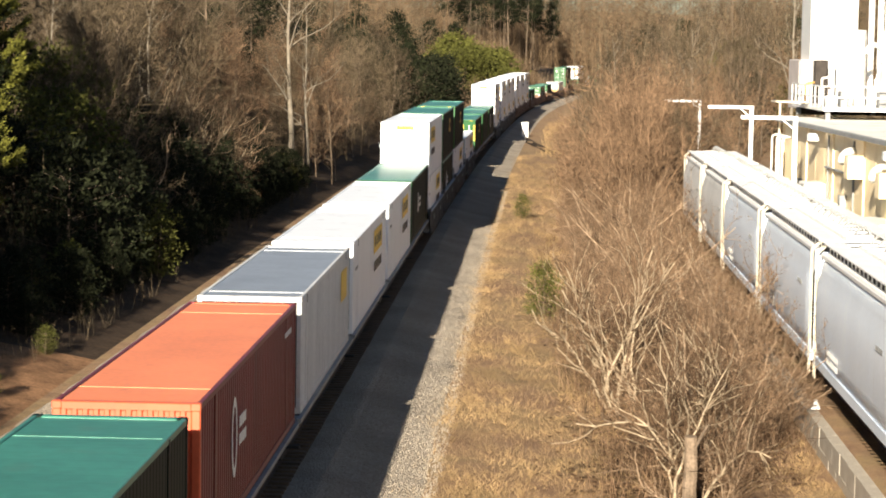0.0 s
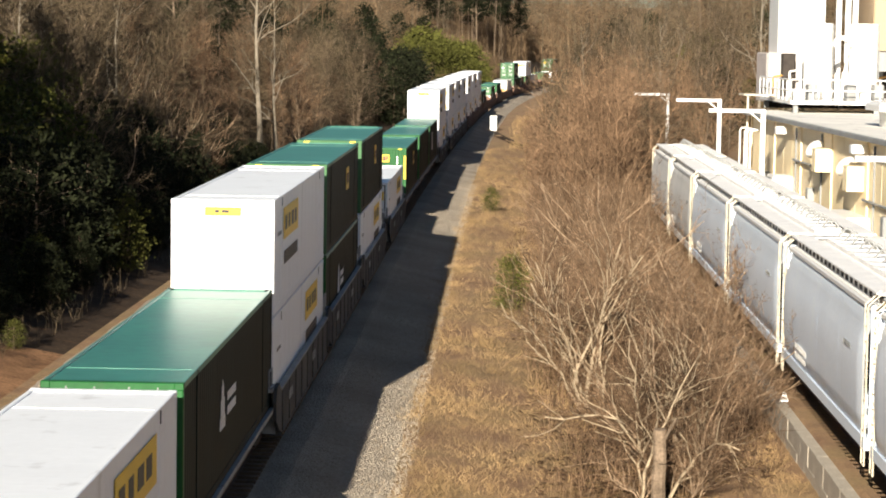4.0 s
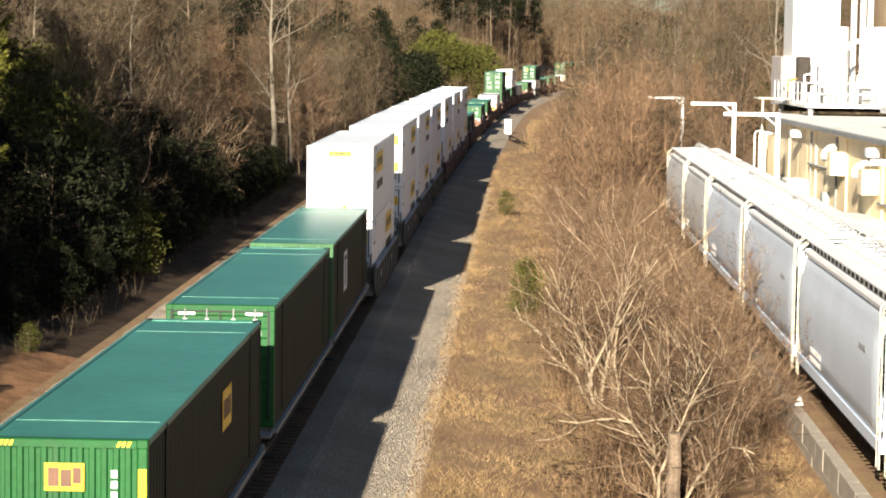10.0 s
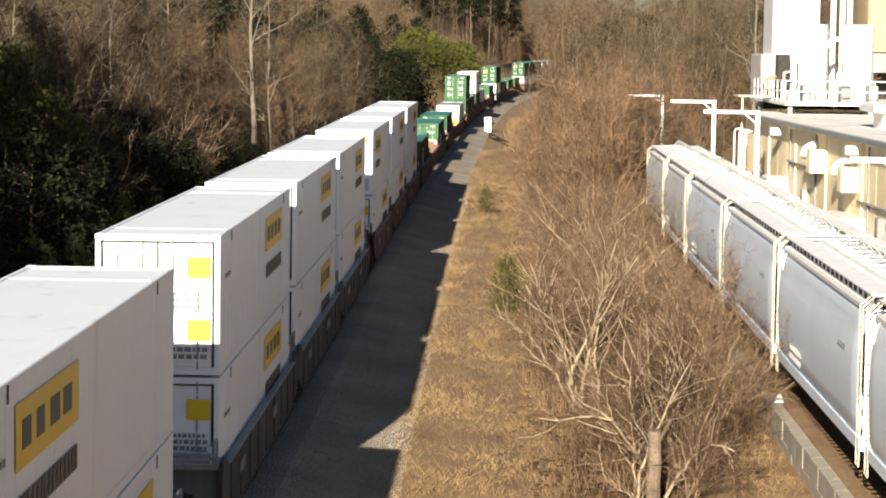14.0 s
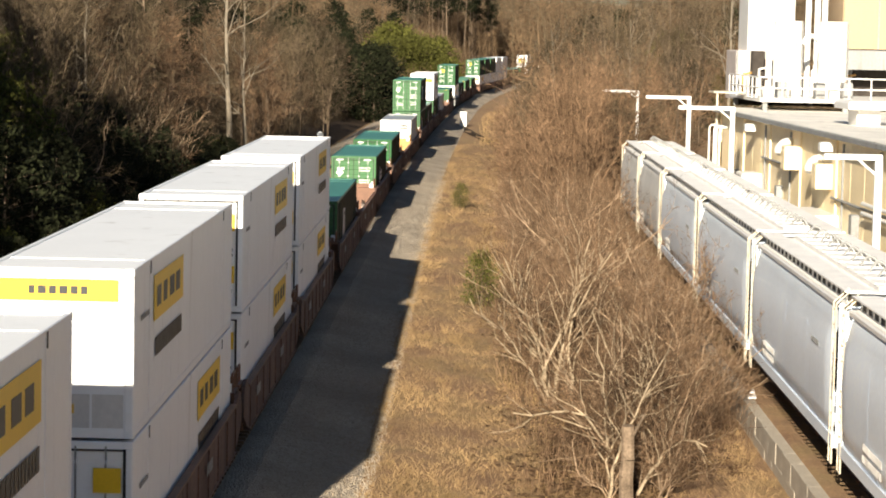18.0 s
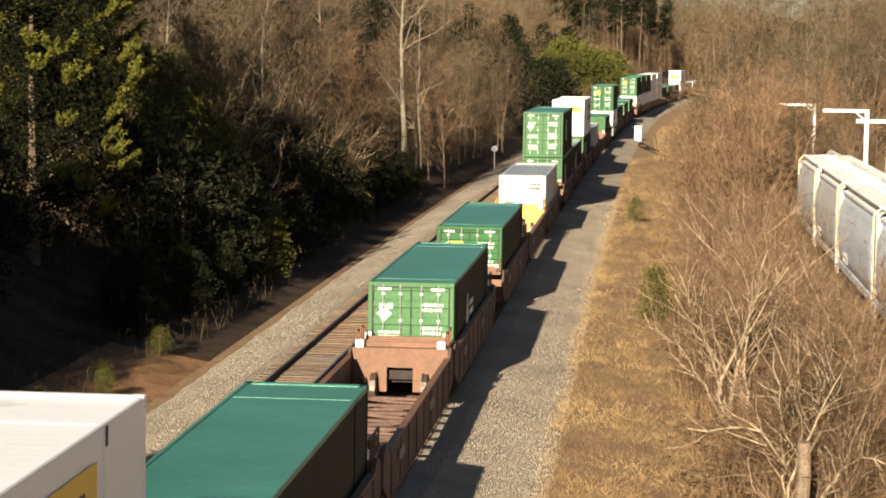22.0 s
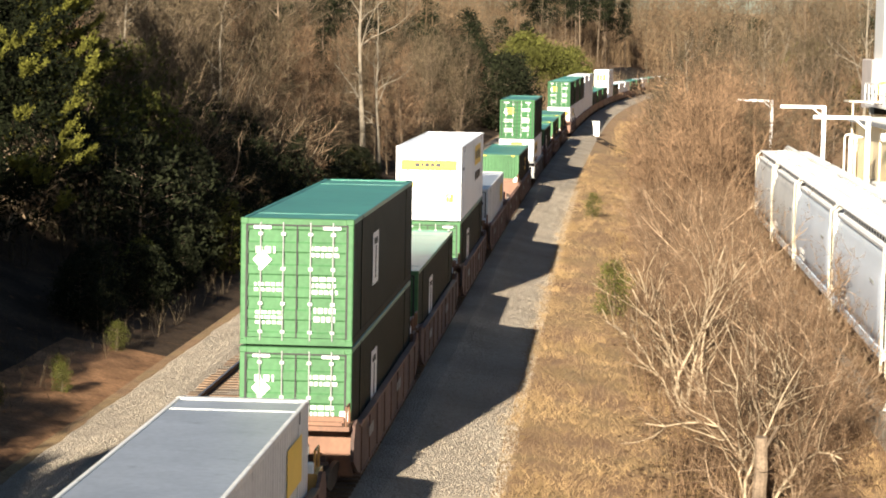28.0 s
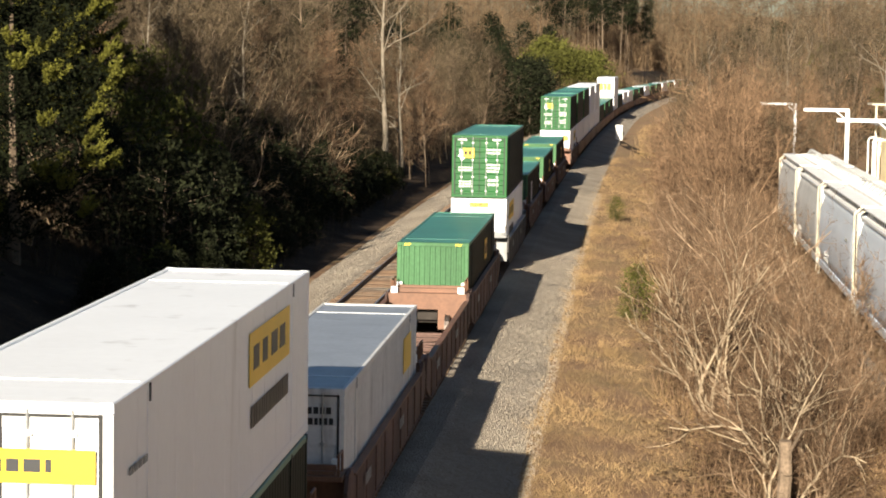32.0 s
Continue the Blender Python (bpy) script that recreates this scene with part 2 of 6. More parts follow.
M_TANK = mat("white_tank_paint", (0.82, 0.8, 0.76), 0.45, var=0.04, big=0.6, fine=6, bump=0.02)
M_ROOFING = mat("pale_roof_membrane", (0.82, 0.78, 0.7), 0.8, var=0.12, big=0.5, fine=6, bump=0.05, stain=(0.352, 0.308, 0.246), stain_at=0.62)
M_CREAM = mat("cream_ladder_paint", (0.62, 0.55, 0.42), 0.6, var=0.2, big=2.0, fine=12, bump=0.05)
M_BARK = mat("grey_brown_bark", (0.15, 0.11, 0.075), 0.95, var=0.35, big=2.5, fine=20, bump=0.5, rand=0.3, spec=0.12)
M_PALEBARK = mat("pale_bark", (0.2, 0.165, 0.12), 0.95, var=0.3, big=2.0, fine=18, bump=0.5)
M_STEM = mat("pale_sapling_bark", (0.352, 0.273, 0.176), 0.9, var=0.3, big=3.0, fine=25, bump=0.3)
M_DULLSTEM = mat("brown_sapling_bark", (0.25, 0.175, 0.112), 0.9, var=0.4, big=3.0, fine=25, bump=0.3, rand=0.3, isle=0.3, spec=0.12)
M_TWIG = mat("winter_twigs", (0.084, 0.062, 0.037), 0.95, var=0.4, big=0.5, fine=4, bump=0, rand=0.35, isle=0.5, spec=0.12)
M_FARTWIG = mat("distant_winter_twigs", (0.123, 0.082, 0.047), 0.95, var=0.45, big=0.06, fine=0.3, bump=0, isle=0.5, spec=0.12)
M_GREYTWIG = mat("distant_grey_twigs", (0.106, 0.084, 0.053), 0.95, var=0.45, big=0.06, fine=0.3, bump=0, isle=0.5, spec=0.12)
M_REDTWIG = mat("reddish_twigs", (0.141, 0.088, 0.051), 0.95, var=0.4, big=0.5, fine=4, bump=0, rand=0.3, isle=0.45, spec=0.12)
M_STRAW = mat("dry_grass_straw", (0.285, 0.188, 0.09), 0.95, var=0.4, big=0.3, fine=3, bump=0, isle=0.4, spec=0.12)
# Green kept near black: the bank's shade is put into the leaf colour.
M_NEEDLE = mat("dark_green_foliage_with_shade", (0.013, 0.015, 0.006), 0.9, var=0.4, big=1.5, fine=8, bump=0, rand=0.25, isle=0.4, spec=0.12)
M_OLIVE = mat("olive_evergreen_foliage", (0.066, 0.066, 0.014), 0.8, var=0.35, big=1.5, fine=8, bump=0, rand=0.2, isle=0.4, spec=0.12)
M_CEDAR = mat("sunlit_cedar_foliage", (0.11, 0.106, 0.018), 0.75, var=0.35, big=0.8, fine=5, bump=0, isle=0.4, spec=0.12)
# Shade between the cedar boughs is put into this near-black colour.
M_CORE = mat("inner_foliage_with_shade_colour", (0.009, 0.011, 0.004), 1.0, var=0.4, big=1.5, fine=8, bump=0, spec=0.1)
# Dirt track earth; on the bank this dark brown also carries painted shade.
M_SHADEEARTH = mat("dark_earth_with_bank_shade", (0.044, 0.029, 0.018), 1.0, var=0.45, big=0.6, fine=9, bump=0.5, stain=(0.141, 0.075, 0.035), stain_at=0.62, spec=0.12)
M_LEAVES = mat("dark_leaf_litter", (0.114, 0.066, 0.035), 1.0, var=0.45, big=0.8, fine=12, bump=0.7, stain=(0.194, 0.119, 0.06), stain_at=0.58, spec=0.12, isle=0.4)
M_SOIL = mat("reddish_bare_soil", (0.229, 0.123, 0.062), 1.0, var=0.4, big=0.9, fine=10, bump=0.6, stain=(0.088, 0.048, 0.026), stain_at=0.58, spec=0.12)


# ---- mesh helpers ----
def raw(verts, faces):
    """A mesh from plain lists."""
    me = bpy.data.meshes.new("m")
    me.from_pydata([tuple(v) for v in verts], [], [tuple(f) for f in faces])
    return me


class Shape:
    """Collects boxes, cylinders and profiles into one mesh."""
    def __init__(self):
        self.v, self.f = [], []

    def box(self, x0, x1, y0, y1, z0, z1):
        b = len(self.v)
        self.v += [(x0, y0, z0), (x1, y0, z0), (x1, y1, z0), (x0, y1, z0), (x0, y0, z1), (x1, y0, z1), (x1, y1, z1), (x0, y1, z1)]
        self.f += [(b, b + 3, b + 2, b + 1), (b + 4, b + 5, b + 6, b + 7), (b, b + 1, b + 5, b + 4), (b + 1, b + 2, b + 6, b + 5), (b + 2, b + 3, b + 7, b + 6), (b + 3, b, b + 4, b + 7)]
        return self

    def chamfer(self, x0, x1, y0, y1, z0, z1, c=0.02):
        """A box with its vertical and top edges cut."""
        b = len(self.v)
        ring = [(x0 + c, y0), (x1 - c, y0), (x1, y0 + c), (x1, y1 - c), (x1 - c, y1), (x0 + c, y1), (x0, y1 - c), (x0, y0 + c)]
        cx, cy = (x0 + x1) / 2, (y0 + y1) / 2
        kx, ky = max(0.1, 1 - 2 * c / max(1e-6, x1 - x0)), max(0.1, 1 - 2 * c / max(1e-6, y1 - y0))
        self.v += [(x, y, z0) for x, y in ring] + [(x, y, z1 - c) for x, y in ring] + [(cx + (x - cx) * kx, cy + (y - cy) * ky, z1) for x, y in ring]
        for k in (0, 8):
            self.f += [(b + k + i, b + k + (i + 1) % 8, b + k + 8 + (i + 1) % 8, b + k + 8 + i) for i in range(8)]
        self.f += [tuple(b + 16 + i for i in range(8)), tuple(b + 7 - i for i in range(8))]
        return self

    def rod(self, p, q, r, n=8, r2=None):
        p, q = Vector(p), Vector(q)
        w = (q - p).normalized()
        u = w.orthogonal().normalized()
        s = w.cross(u)
        b = len(self.v)
        r2 = r if r2 is None else r2
        for c, rr in ((p, r), (q, r2)):
            self.v += [tuple(c + (u * math.cos(2 * math.pi * i / n) + s * math.sin(2 * math.pi * i / n)) * rr) for i in range(n)]
        self.f += [(b + i, b + (i + 1) % n, b + n + (i + 1) % n, b + n + i) for i in range(n)]
        self.f += [tuple(b + n - 1 - i for i in range(n)), tuple(b + n + i for i in range(n))]
        return self

    def sweep(self, pts, r, n=8):
        """One bent tube through the points."""
        b, k = len(self.v), len(pts)
        pts = [Vector(p) for p in pts]
        for i, p in enumerate(pts):
            w = (pts[min(i + 1, k - 1)] - pts[max(i - 1, 0)]).normalized()
            u = w.cross(Vector((0.31, 0.17, 0.93))).normalized()
            s = w.cross(u)
            self.v += [tuple(p + (u * math.cos(2 * math.pi * j / n) + s * math.sin(2 * math.pi * j / n)) * r) for j in range(n)]
        for i in range(k - 1):
            self.f += [(b + i * n + j, b + i * n + (j + 1) % n, b + (i + 1) * n + (j + 1) % n, b + (i + 1) * n + j) for j in range(n)]
        self.f += [tuple(b + n - 1 - j for j in range(n)), tuple(b + (k - 1) * n + j for j in range(n))]
        return self

    def sheet(self, prof, a, b, axis="y"):
        """Extrudes an open profile of (across, up) points from a to b along an axis; pairs become quads."""
        k = len(self.v)
        for s in (a, b):
            for p, z in prof:
                self.v.append((p, s, z) if axis == "y" else (s, p, z))
        n = len(prof)
        self.f += [(k + i, k + i + 1, k + n + i + 1, k + n + i) for i in range(n - 1)]
        return self

    def prism(self, ring, a, b, axis="y"):
        """A closed outline of (across, up) points, extruded with both ends closed."""
        k, n = len(self.v), len(ring)
        for s in (a, b):
            for p, z in ring:
                self.v.append((p, s, z) if axis == "y" else (s, p, z))
        self.f += [(k + i, k + (i + 1) % n, k + n + (i + 1) % n, k + n + i) for i in range(n)]
        self.f += [tuple(k + n - 1 - i for i in range(n)), tuple(k + n + i for i in range(n))]
        return self

    def plate(self, pts):
        b = len(self.v)
        self.v += [tuple(p) for p in pts]
        self.f.append(tuple(range(b, b + len(pts))))
        return self

    def mesh(self):
        me = raw(self.v, self.f)
        bm = bmesh.new()
        bm.from_mesh(me)
        bmesh.ops.recalc_face_normals(bm, faces=bm.faces)
        bm.to_mesh(me)
        bm.free()
        return me


def part(name, shape, material, parent, label="", smooth=False, kind=""):
    me = shape.mesh() if isinstance(shape, Shape) else shape
    if not me.materials:
        me.materials.append(material)
    if smooth:
        for p in me.polygons:
            p.use_smooth = True
    ob = new(name, me)
    ob.parent = parent
    tagged(ob, label, kind=kind)
    return ob


def thing(name, label, category, m=None, group="", kind=""):
    ob = new(name)
    if m is not None:
        ob.matrix_basis = m
    return tagged(ob, label, category, group, kind)


def lettering(text, size, thick=0.006):
    """Raised characters in the built-in typeface, as a mesh in the xz plane."""
    cu = bpy.data.curves.new("t", "FONT")
    cu.body, cu.size, cu.extrude, cu.align_x, cu.align_y = text, size, thick, "CENTER", "CENTER"
    ob = new("t", cu)
    me = bpy.data.meshes.new_from_object(ob.evaluated_get(bpy.context.evaluated_depsgraph_get()))
    bpy.data.objects.remove(ob)
    me.transform(Matrix.Rotation(radians(90), 4, "X"))
    me.materials.clear()
    return me


# ---- the lie of the land ----
BEND_FROM, BEND = 110.0, 20000.0


def bend(y):
    """How far the line has swung to the right at y."""
    return max(0.0, y - BEND_FROM) ** 2 / BEND + max(0.0, y - 345.0) ** 2 / 9000.0


def slope(y):
    """Sideways run of the line for each metre ahead."""
    return max(0.0, y - BEND_FROM) * 2 / BEND + max(0.0, y - 345.0) * 2 / 9000.0


def smooth01(a, b, x):
    t = min(1.0, max(0.0, (x - a) / (b - a)))
    return t * t * (3 - 2 * t)


MAIN, SECOND = -7.0, -10.75


def ground_z(x, y):
    """Height of the ground, with x counted from the line of the track."""
    u = x - bend(y)
    if u < -15.0:
        z = -0.75 + 0.3 * smooth01(-15, -16.5, u) + 4.2 * smooth01(-16, -30, u) + 6.0 * smooth01(-28, -70, u) + 10 * smooth01(-60, -160, u)
    elif u < -2.4:
        z = -0.75
    else:
        z = -0.75 - 0.35 * smooth01(-2.4, 2.0, u)
        z += 3.2 * smooth01(255, 330, y) * smooth01(-2.0, 7.0, u) + 2.0 * smooth01(300, 420, y) * smooth01(4, 25, u)
        z += 0.95 * smooth01(8.2, 8.42, u) * (1 - smooth01(150, 190, y))
        z += 8 * smooth01(60, 260, u) + 12 * smooth01(300, 900, y) * smooth01(5, 60, u)
    if u < -16 or u > -2.0:
        z += 0.22 * noise.noise((x * 0.23, y * 0.16, 1.7)) * (0 if 7.2 < u < 30 else 1) + 0.05 * noise.noise((x * 1.1, y * 0.9, 4.1)) * (0 if 7.2 < u < 30 else 1)
    return z + 14 * smooth01(650, 1500, y)

# ---- ground, ballast and tracks ----
def build_ground():
    xs = [-900, -500, -300, -200, -140, -100, -75, -60, -48, -40, -34, -29, -25, -22, -20, -18.5, -17.2, -16.3, -15.6, -15, -12, -8, -5, -2.6, -2.0, -1.2, -0.4, 0.4, 1.2, 2, 2.8, 3.6, 4.4, 5.2, 6, 6.7, 7.3, 7.6, 7.9, 8.2, 8.42, 8.6, 10, 12, 14, 18, 25, 35, 50, 70, 100, 150, 230, 330, 500, 900]
    ys = [-700, -400, -200, -100, -50, -20] + [0 + 2.0 * i for i in range(0, 70)] + [140 + 6 * i for i in range(60)] + [500 + 25 * i for i in range(20)] + [1000, 1100, 1250, 1400, 1700, 2200, 3000]
    v = []
    for y in ys:
        for x in xs:
            wx = x + bend(y) if abs(x) < 400 else x
            v.append((wx, y, ground_z(wx, y)))
    n = len(xs)
    f = [(j * n + i, j * n + i + 1, (j + 1) * n + i + 1, (j + 1) * n + i) for j in range(len(ys) - 1) for i in range(n - 1)]
    me = raw(v, f)
    for p in me.polygons:
        p.use_smooth = True
    me.materials.append(M_LITTER)
    me.materials.append(M_SHADEEARTH)
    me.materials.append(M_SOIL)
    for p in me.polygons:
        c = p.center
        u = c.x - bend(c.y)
        # the bank's shade is put into the ground colour here
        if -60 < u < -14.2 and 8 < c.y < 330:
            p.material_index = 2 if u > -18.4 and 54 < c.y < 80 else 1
    tagged(new("ground", me), "winter ground of leaf litter, dead grass and reddish soil", "ground", kind="structure")


def along(prof, y0, y1, step, wobble=0.0):
    """A strip that follows the line: profile points (across, up) repeated along y."""
    v, f, y, rng = [], [], y0, random.Random(5)
    n, k = len(prof), 0
    while y <= y1 + 1e-6:
        for i, (p, z) in enumerate(prof):
            w = wobble * (noise.noise((y * 0.35, i * 3.1, 0.2)) + 0.6 * noise.noise((y * 1.7, i * 5.7, 2.2))) if i in (0, n - 1) else 0
            v.append((p + bend(y) + w, y, z + (0.05 * noise.noise((p * 0.9, y * 0.7, 3.3)) if wobble else 0)))
        if k:
            f += [((k - 1) * n + i, (k - 1) * n + i + 1, k * n + i + 1, k * n + i) for i in range(n - 1)]
        k, y = k + 1, y + step
    return raw(v, f)


def build_tracks():
    me = along([(-15.0, -0.95), (-14.4, -0.64), (-13.7, -0.5), (-12.4, -0.21), (-12.0, -0.185), (-9.5, -0.185), (-9.1, -0.22), (-8.6, -0.3), (-5.0, -0.24), (-4.3, -0.44), (-3.5, -0.6), (-2.7, -0.72), (-2.2, -0.95)], -60, 900, 1.5, 0.35)
    me.materials.append(M_BALLAST)
    bed = tagged(new("ballast_bed", me), "pale crushed stone ballast bed under the two tracks", "ballast", kind="structure")
    # loose stones that stand proud on the shoulders
    rng = random.Random(11)
    v, f = [], []
    for i in range(34000):
        y = 50 + 130 * rng.random() ** 1.5
        x = rng.choice((rng.uniform(-14.4, -12.4), rng.uniform(-4.8, -2.4), rng.uniform(-4.8, -2.4), rng.gauss(-2.4, 0.22)))
        s = rng.uniform(0.012, 0.03)
        z = float(np.interp(x, (-14.4, -13.7, -12.4, -5.0, -4.3, -3.5, -2.7), (-0.64, -0.5, -0.21, -0.24, -0.44, -0.6, -0.72))) - 0.01 - (0.12 * max(0.0, x + 2.7))
        b = len(v)
        c, sn = math.cos(i), math.sin(i)
        for dx, dy, dz in ((1, 0.2, 0), (-0.1, 0.9, 0), (-0.9, -0.1, 0), (0.1, -1, 0), (0.15, 0.1, 0.9)):
            dx, dy = dx * c - dy * sn, dx * sn + dy * c
            v.append((x + bend(y) + dx * s * rng.uniform(0.7, 1.2), y + dy * s, z + 0.02 + dz * s))
        f += [(b, b + 1, b + 4), (b + 1, b + 2, b + 4), (b + 2, b + 3, b + 4), (b + 3, b, b + 4)]
    me = raw(v, f)
    st = part("loose_stones", me, M_STONE, bed, kind="stuff")
    for nm, cx, lab in (("track_main", MAIN, "main track with rusty rails under the train"), ("track_second", SECOND, "empty second track with dark rails and brown wooden ties")):
        tr = tagged(new(nm), lab, "railway track", kind="structure")
        for s in (-0.755, 0.755):
            x = cx + s
            web = along([(x - 0.07, -0.19), (x - 0.065, -0.165), (x - 0.012, -0.15), (x - 0.012, -0.05), (x - 0.036, -0.04), (x - 0.036, -0.004), (x + 0.036, -0.004), (x + 0.036, -0.04), (x + 0.012, -0.05), (x + 0.012, -0.15), (x + 0.065, -0.165), (x + 0.07, -0.19)], -60, 900, 6)
            rail = part("rail", web, M_RAIL, tr, "rusty steel rail")
            part("rail_head", along([(x - 0.03, 0.0), (x + 0.03, 0.0)], -60, 900, 6), M_RAILTOP, rail, "polished running surface")
        tie = Shape().chamfer(-1.3, 1.3, -0.115, 0.115, -0.34, -0.165, 0.012).mesh()
        tie.materials.append(M_TIE)
        rng = random.Random(3)
        if nm == "track_second":
            for i in range(300):
                y = 46 + i * 0.53
                o = new("tie", tie)
                o.parent = tr
                o.matrix_basis = pose(cx + bend(y) + rng.uniform(-0.06, 0.06), y, rng.uniform(-0.012, 0.012), 0, 0, rng.uniform(-1.2, 1.2) - math.degrees(slope(y)))
        rest, y = Shape(), (205 if nm == "track_second" else 0)
        while y < (600 if nm == "track_second" else 420):
            rest.box(cx + bend(y) - 1.3, cx + bend(y) + 1.3, y - 0.11, y + 0.11, -0.34, -0.165)
            y += 0.53
        me = raw(rest.v, rest.f)
        part("ties_beyond", me, M_TIE, tr, kind="stuff")


build_ground()
build_tracks()

# ---- the train ----
SPEED = 16.75  # metres a second
CARRIED = []
LONG, WIDE, TALL = 16.15, 2.59, 2.9


def corrugated(side_x, a, b, z0, z1, depth=0.045, pitch=0.29, inward=1):
    """A wall of vertical ribs in the plane x = side_x, from y = a to y = b."""
    s, prof, y = Shape(), [], a
    n = max(1, round((b - a) / pitch))
    p = (b - a) / n
    for i in range(n):
        prof += [(0, y), (0, y + p * 0.36), (-inward * depth, y + p * 0.5), (-inward * depth, y + p * 0.86)]
        y += p
    prof.append((0, b))
    k = len(prof)
    s.v = [(side_x + d, yy, z0) for d, yy in prof] + [(side_x + d, yy, z1) for d, yy in prof]
    s.f = [(i, i + 1, k + i + 1, k + i) for i in range(k - 1)]
    return s


def end_ribs(y, x0, x1, z0, z1, depth=0.05, pitch=0.2, sign=1):
    s, prof, x = Shape(), [], x0
    n = max(1, round((x1 - x0) / pitch))
    p = (x1 - x0) / n
    for i in range(n):
        prof += [(x, 0), (x + p * 0.4, 0), (x + p * 0.52, depth), (x + p * 0.88, depth)]
        x += p
    prof.append((x1, 0))
    k = len(prof)
    s.v = [(xx, y + sign * d, z0) for xx, d in prof] + [(xx, y + sign * d, z1) for xx, d in prof]
    s.f = [(i, i + 1, k + i + 1, k + i) for i in range(k - 1)]
    return s


def door_panel(y, x0, x1, z0, z1, ribs=5, depth=0.04, sign=1):
    """A door leaf with wide horizontal ribs, its outer face in the plane y."""
    s, prof = Shape(), [(0, z0)]
    p = (z1 - z0) / ribs
    for i in range(ribs):
        z = z0 + i * p
        prof += [(0, z + p * 0.18), (depth, z + p * 0.26), (depth, z + p * 0.74), (0, z + p * 0.82)]
    prof.append((0, z1))
    k = len(prof)
    s.v = [(x0, y + sign * d, z) for d, z in prof] + [(x1, y + sign * d, z) for d, z in prof]
    s.f = [(i, i + 1, k + i + 1, k + i) for i in range(k - 1)]
    s.box(x0, x1, y + sign * depth * 1.2, y + sign * (depth * 1.2 + 0.03), z0, z1)
    return s


def bars(parent, x0, x1, z0, z1, y, material, rows, rng, name="lettering_bar", plane="end", label=""):
    """Lines of unreadable writing as rows of short bars."""
    s = Shape()
    h = (z1 - z0) / rows
    for r in range(rows):
        z = z1 - (r + 1) * h + h * 0.2
        x = x0
        while x < x1 - 0.03:
            w = min(rng.uniform(0.05, 0.14) if rows > 1 else rng.uniform(0.09, 0.2) * max(1, (z1 - z0) / 0.4), x1 - x)
            if plane == "end":
                s.box(x, x + w, y - 0.006, y, z, z + h * 0.62)
            else:
                s.box(y, y + 0.006, x, x + w, z, z + h * 0.62)
            x += w + 0.035 * (1 if rows > 1 else 1.6)
    return part(name, s, material, parent, label, kind="stuff")


STYLE = {
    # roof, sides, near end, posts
    "green": (M_TEAL, M_SHADEGREEN, M_GREEN, M_GREEN),
    "white": (M_WHITE, M_WHITE, M_WHITE, M_WHITE),
    "grey": (M_GREYROOF, M_DIRTYWHITE, M_DIRTYWHITE, M_DIRTYWHITE),
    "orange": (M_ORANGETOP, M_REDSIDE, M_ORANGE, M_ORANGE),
}


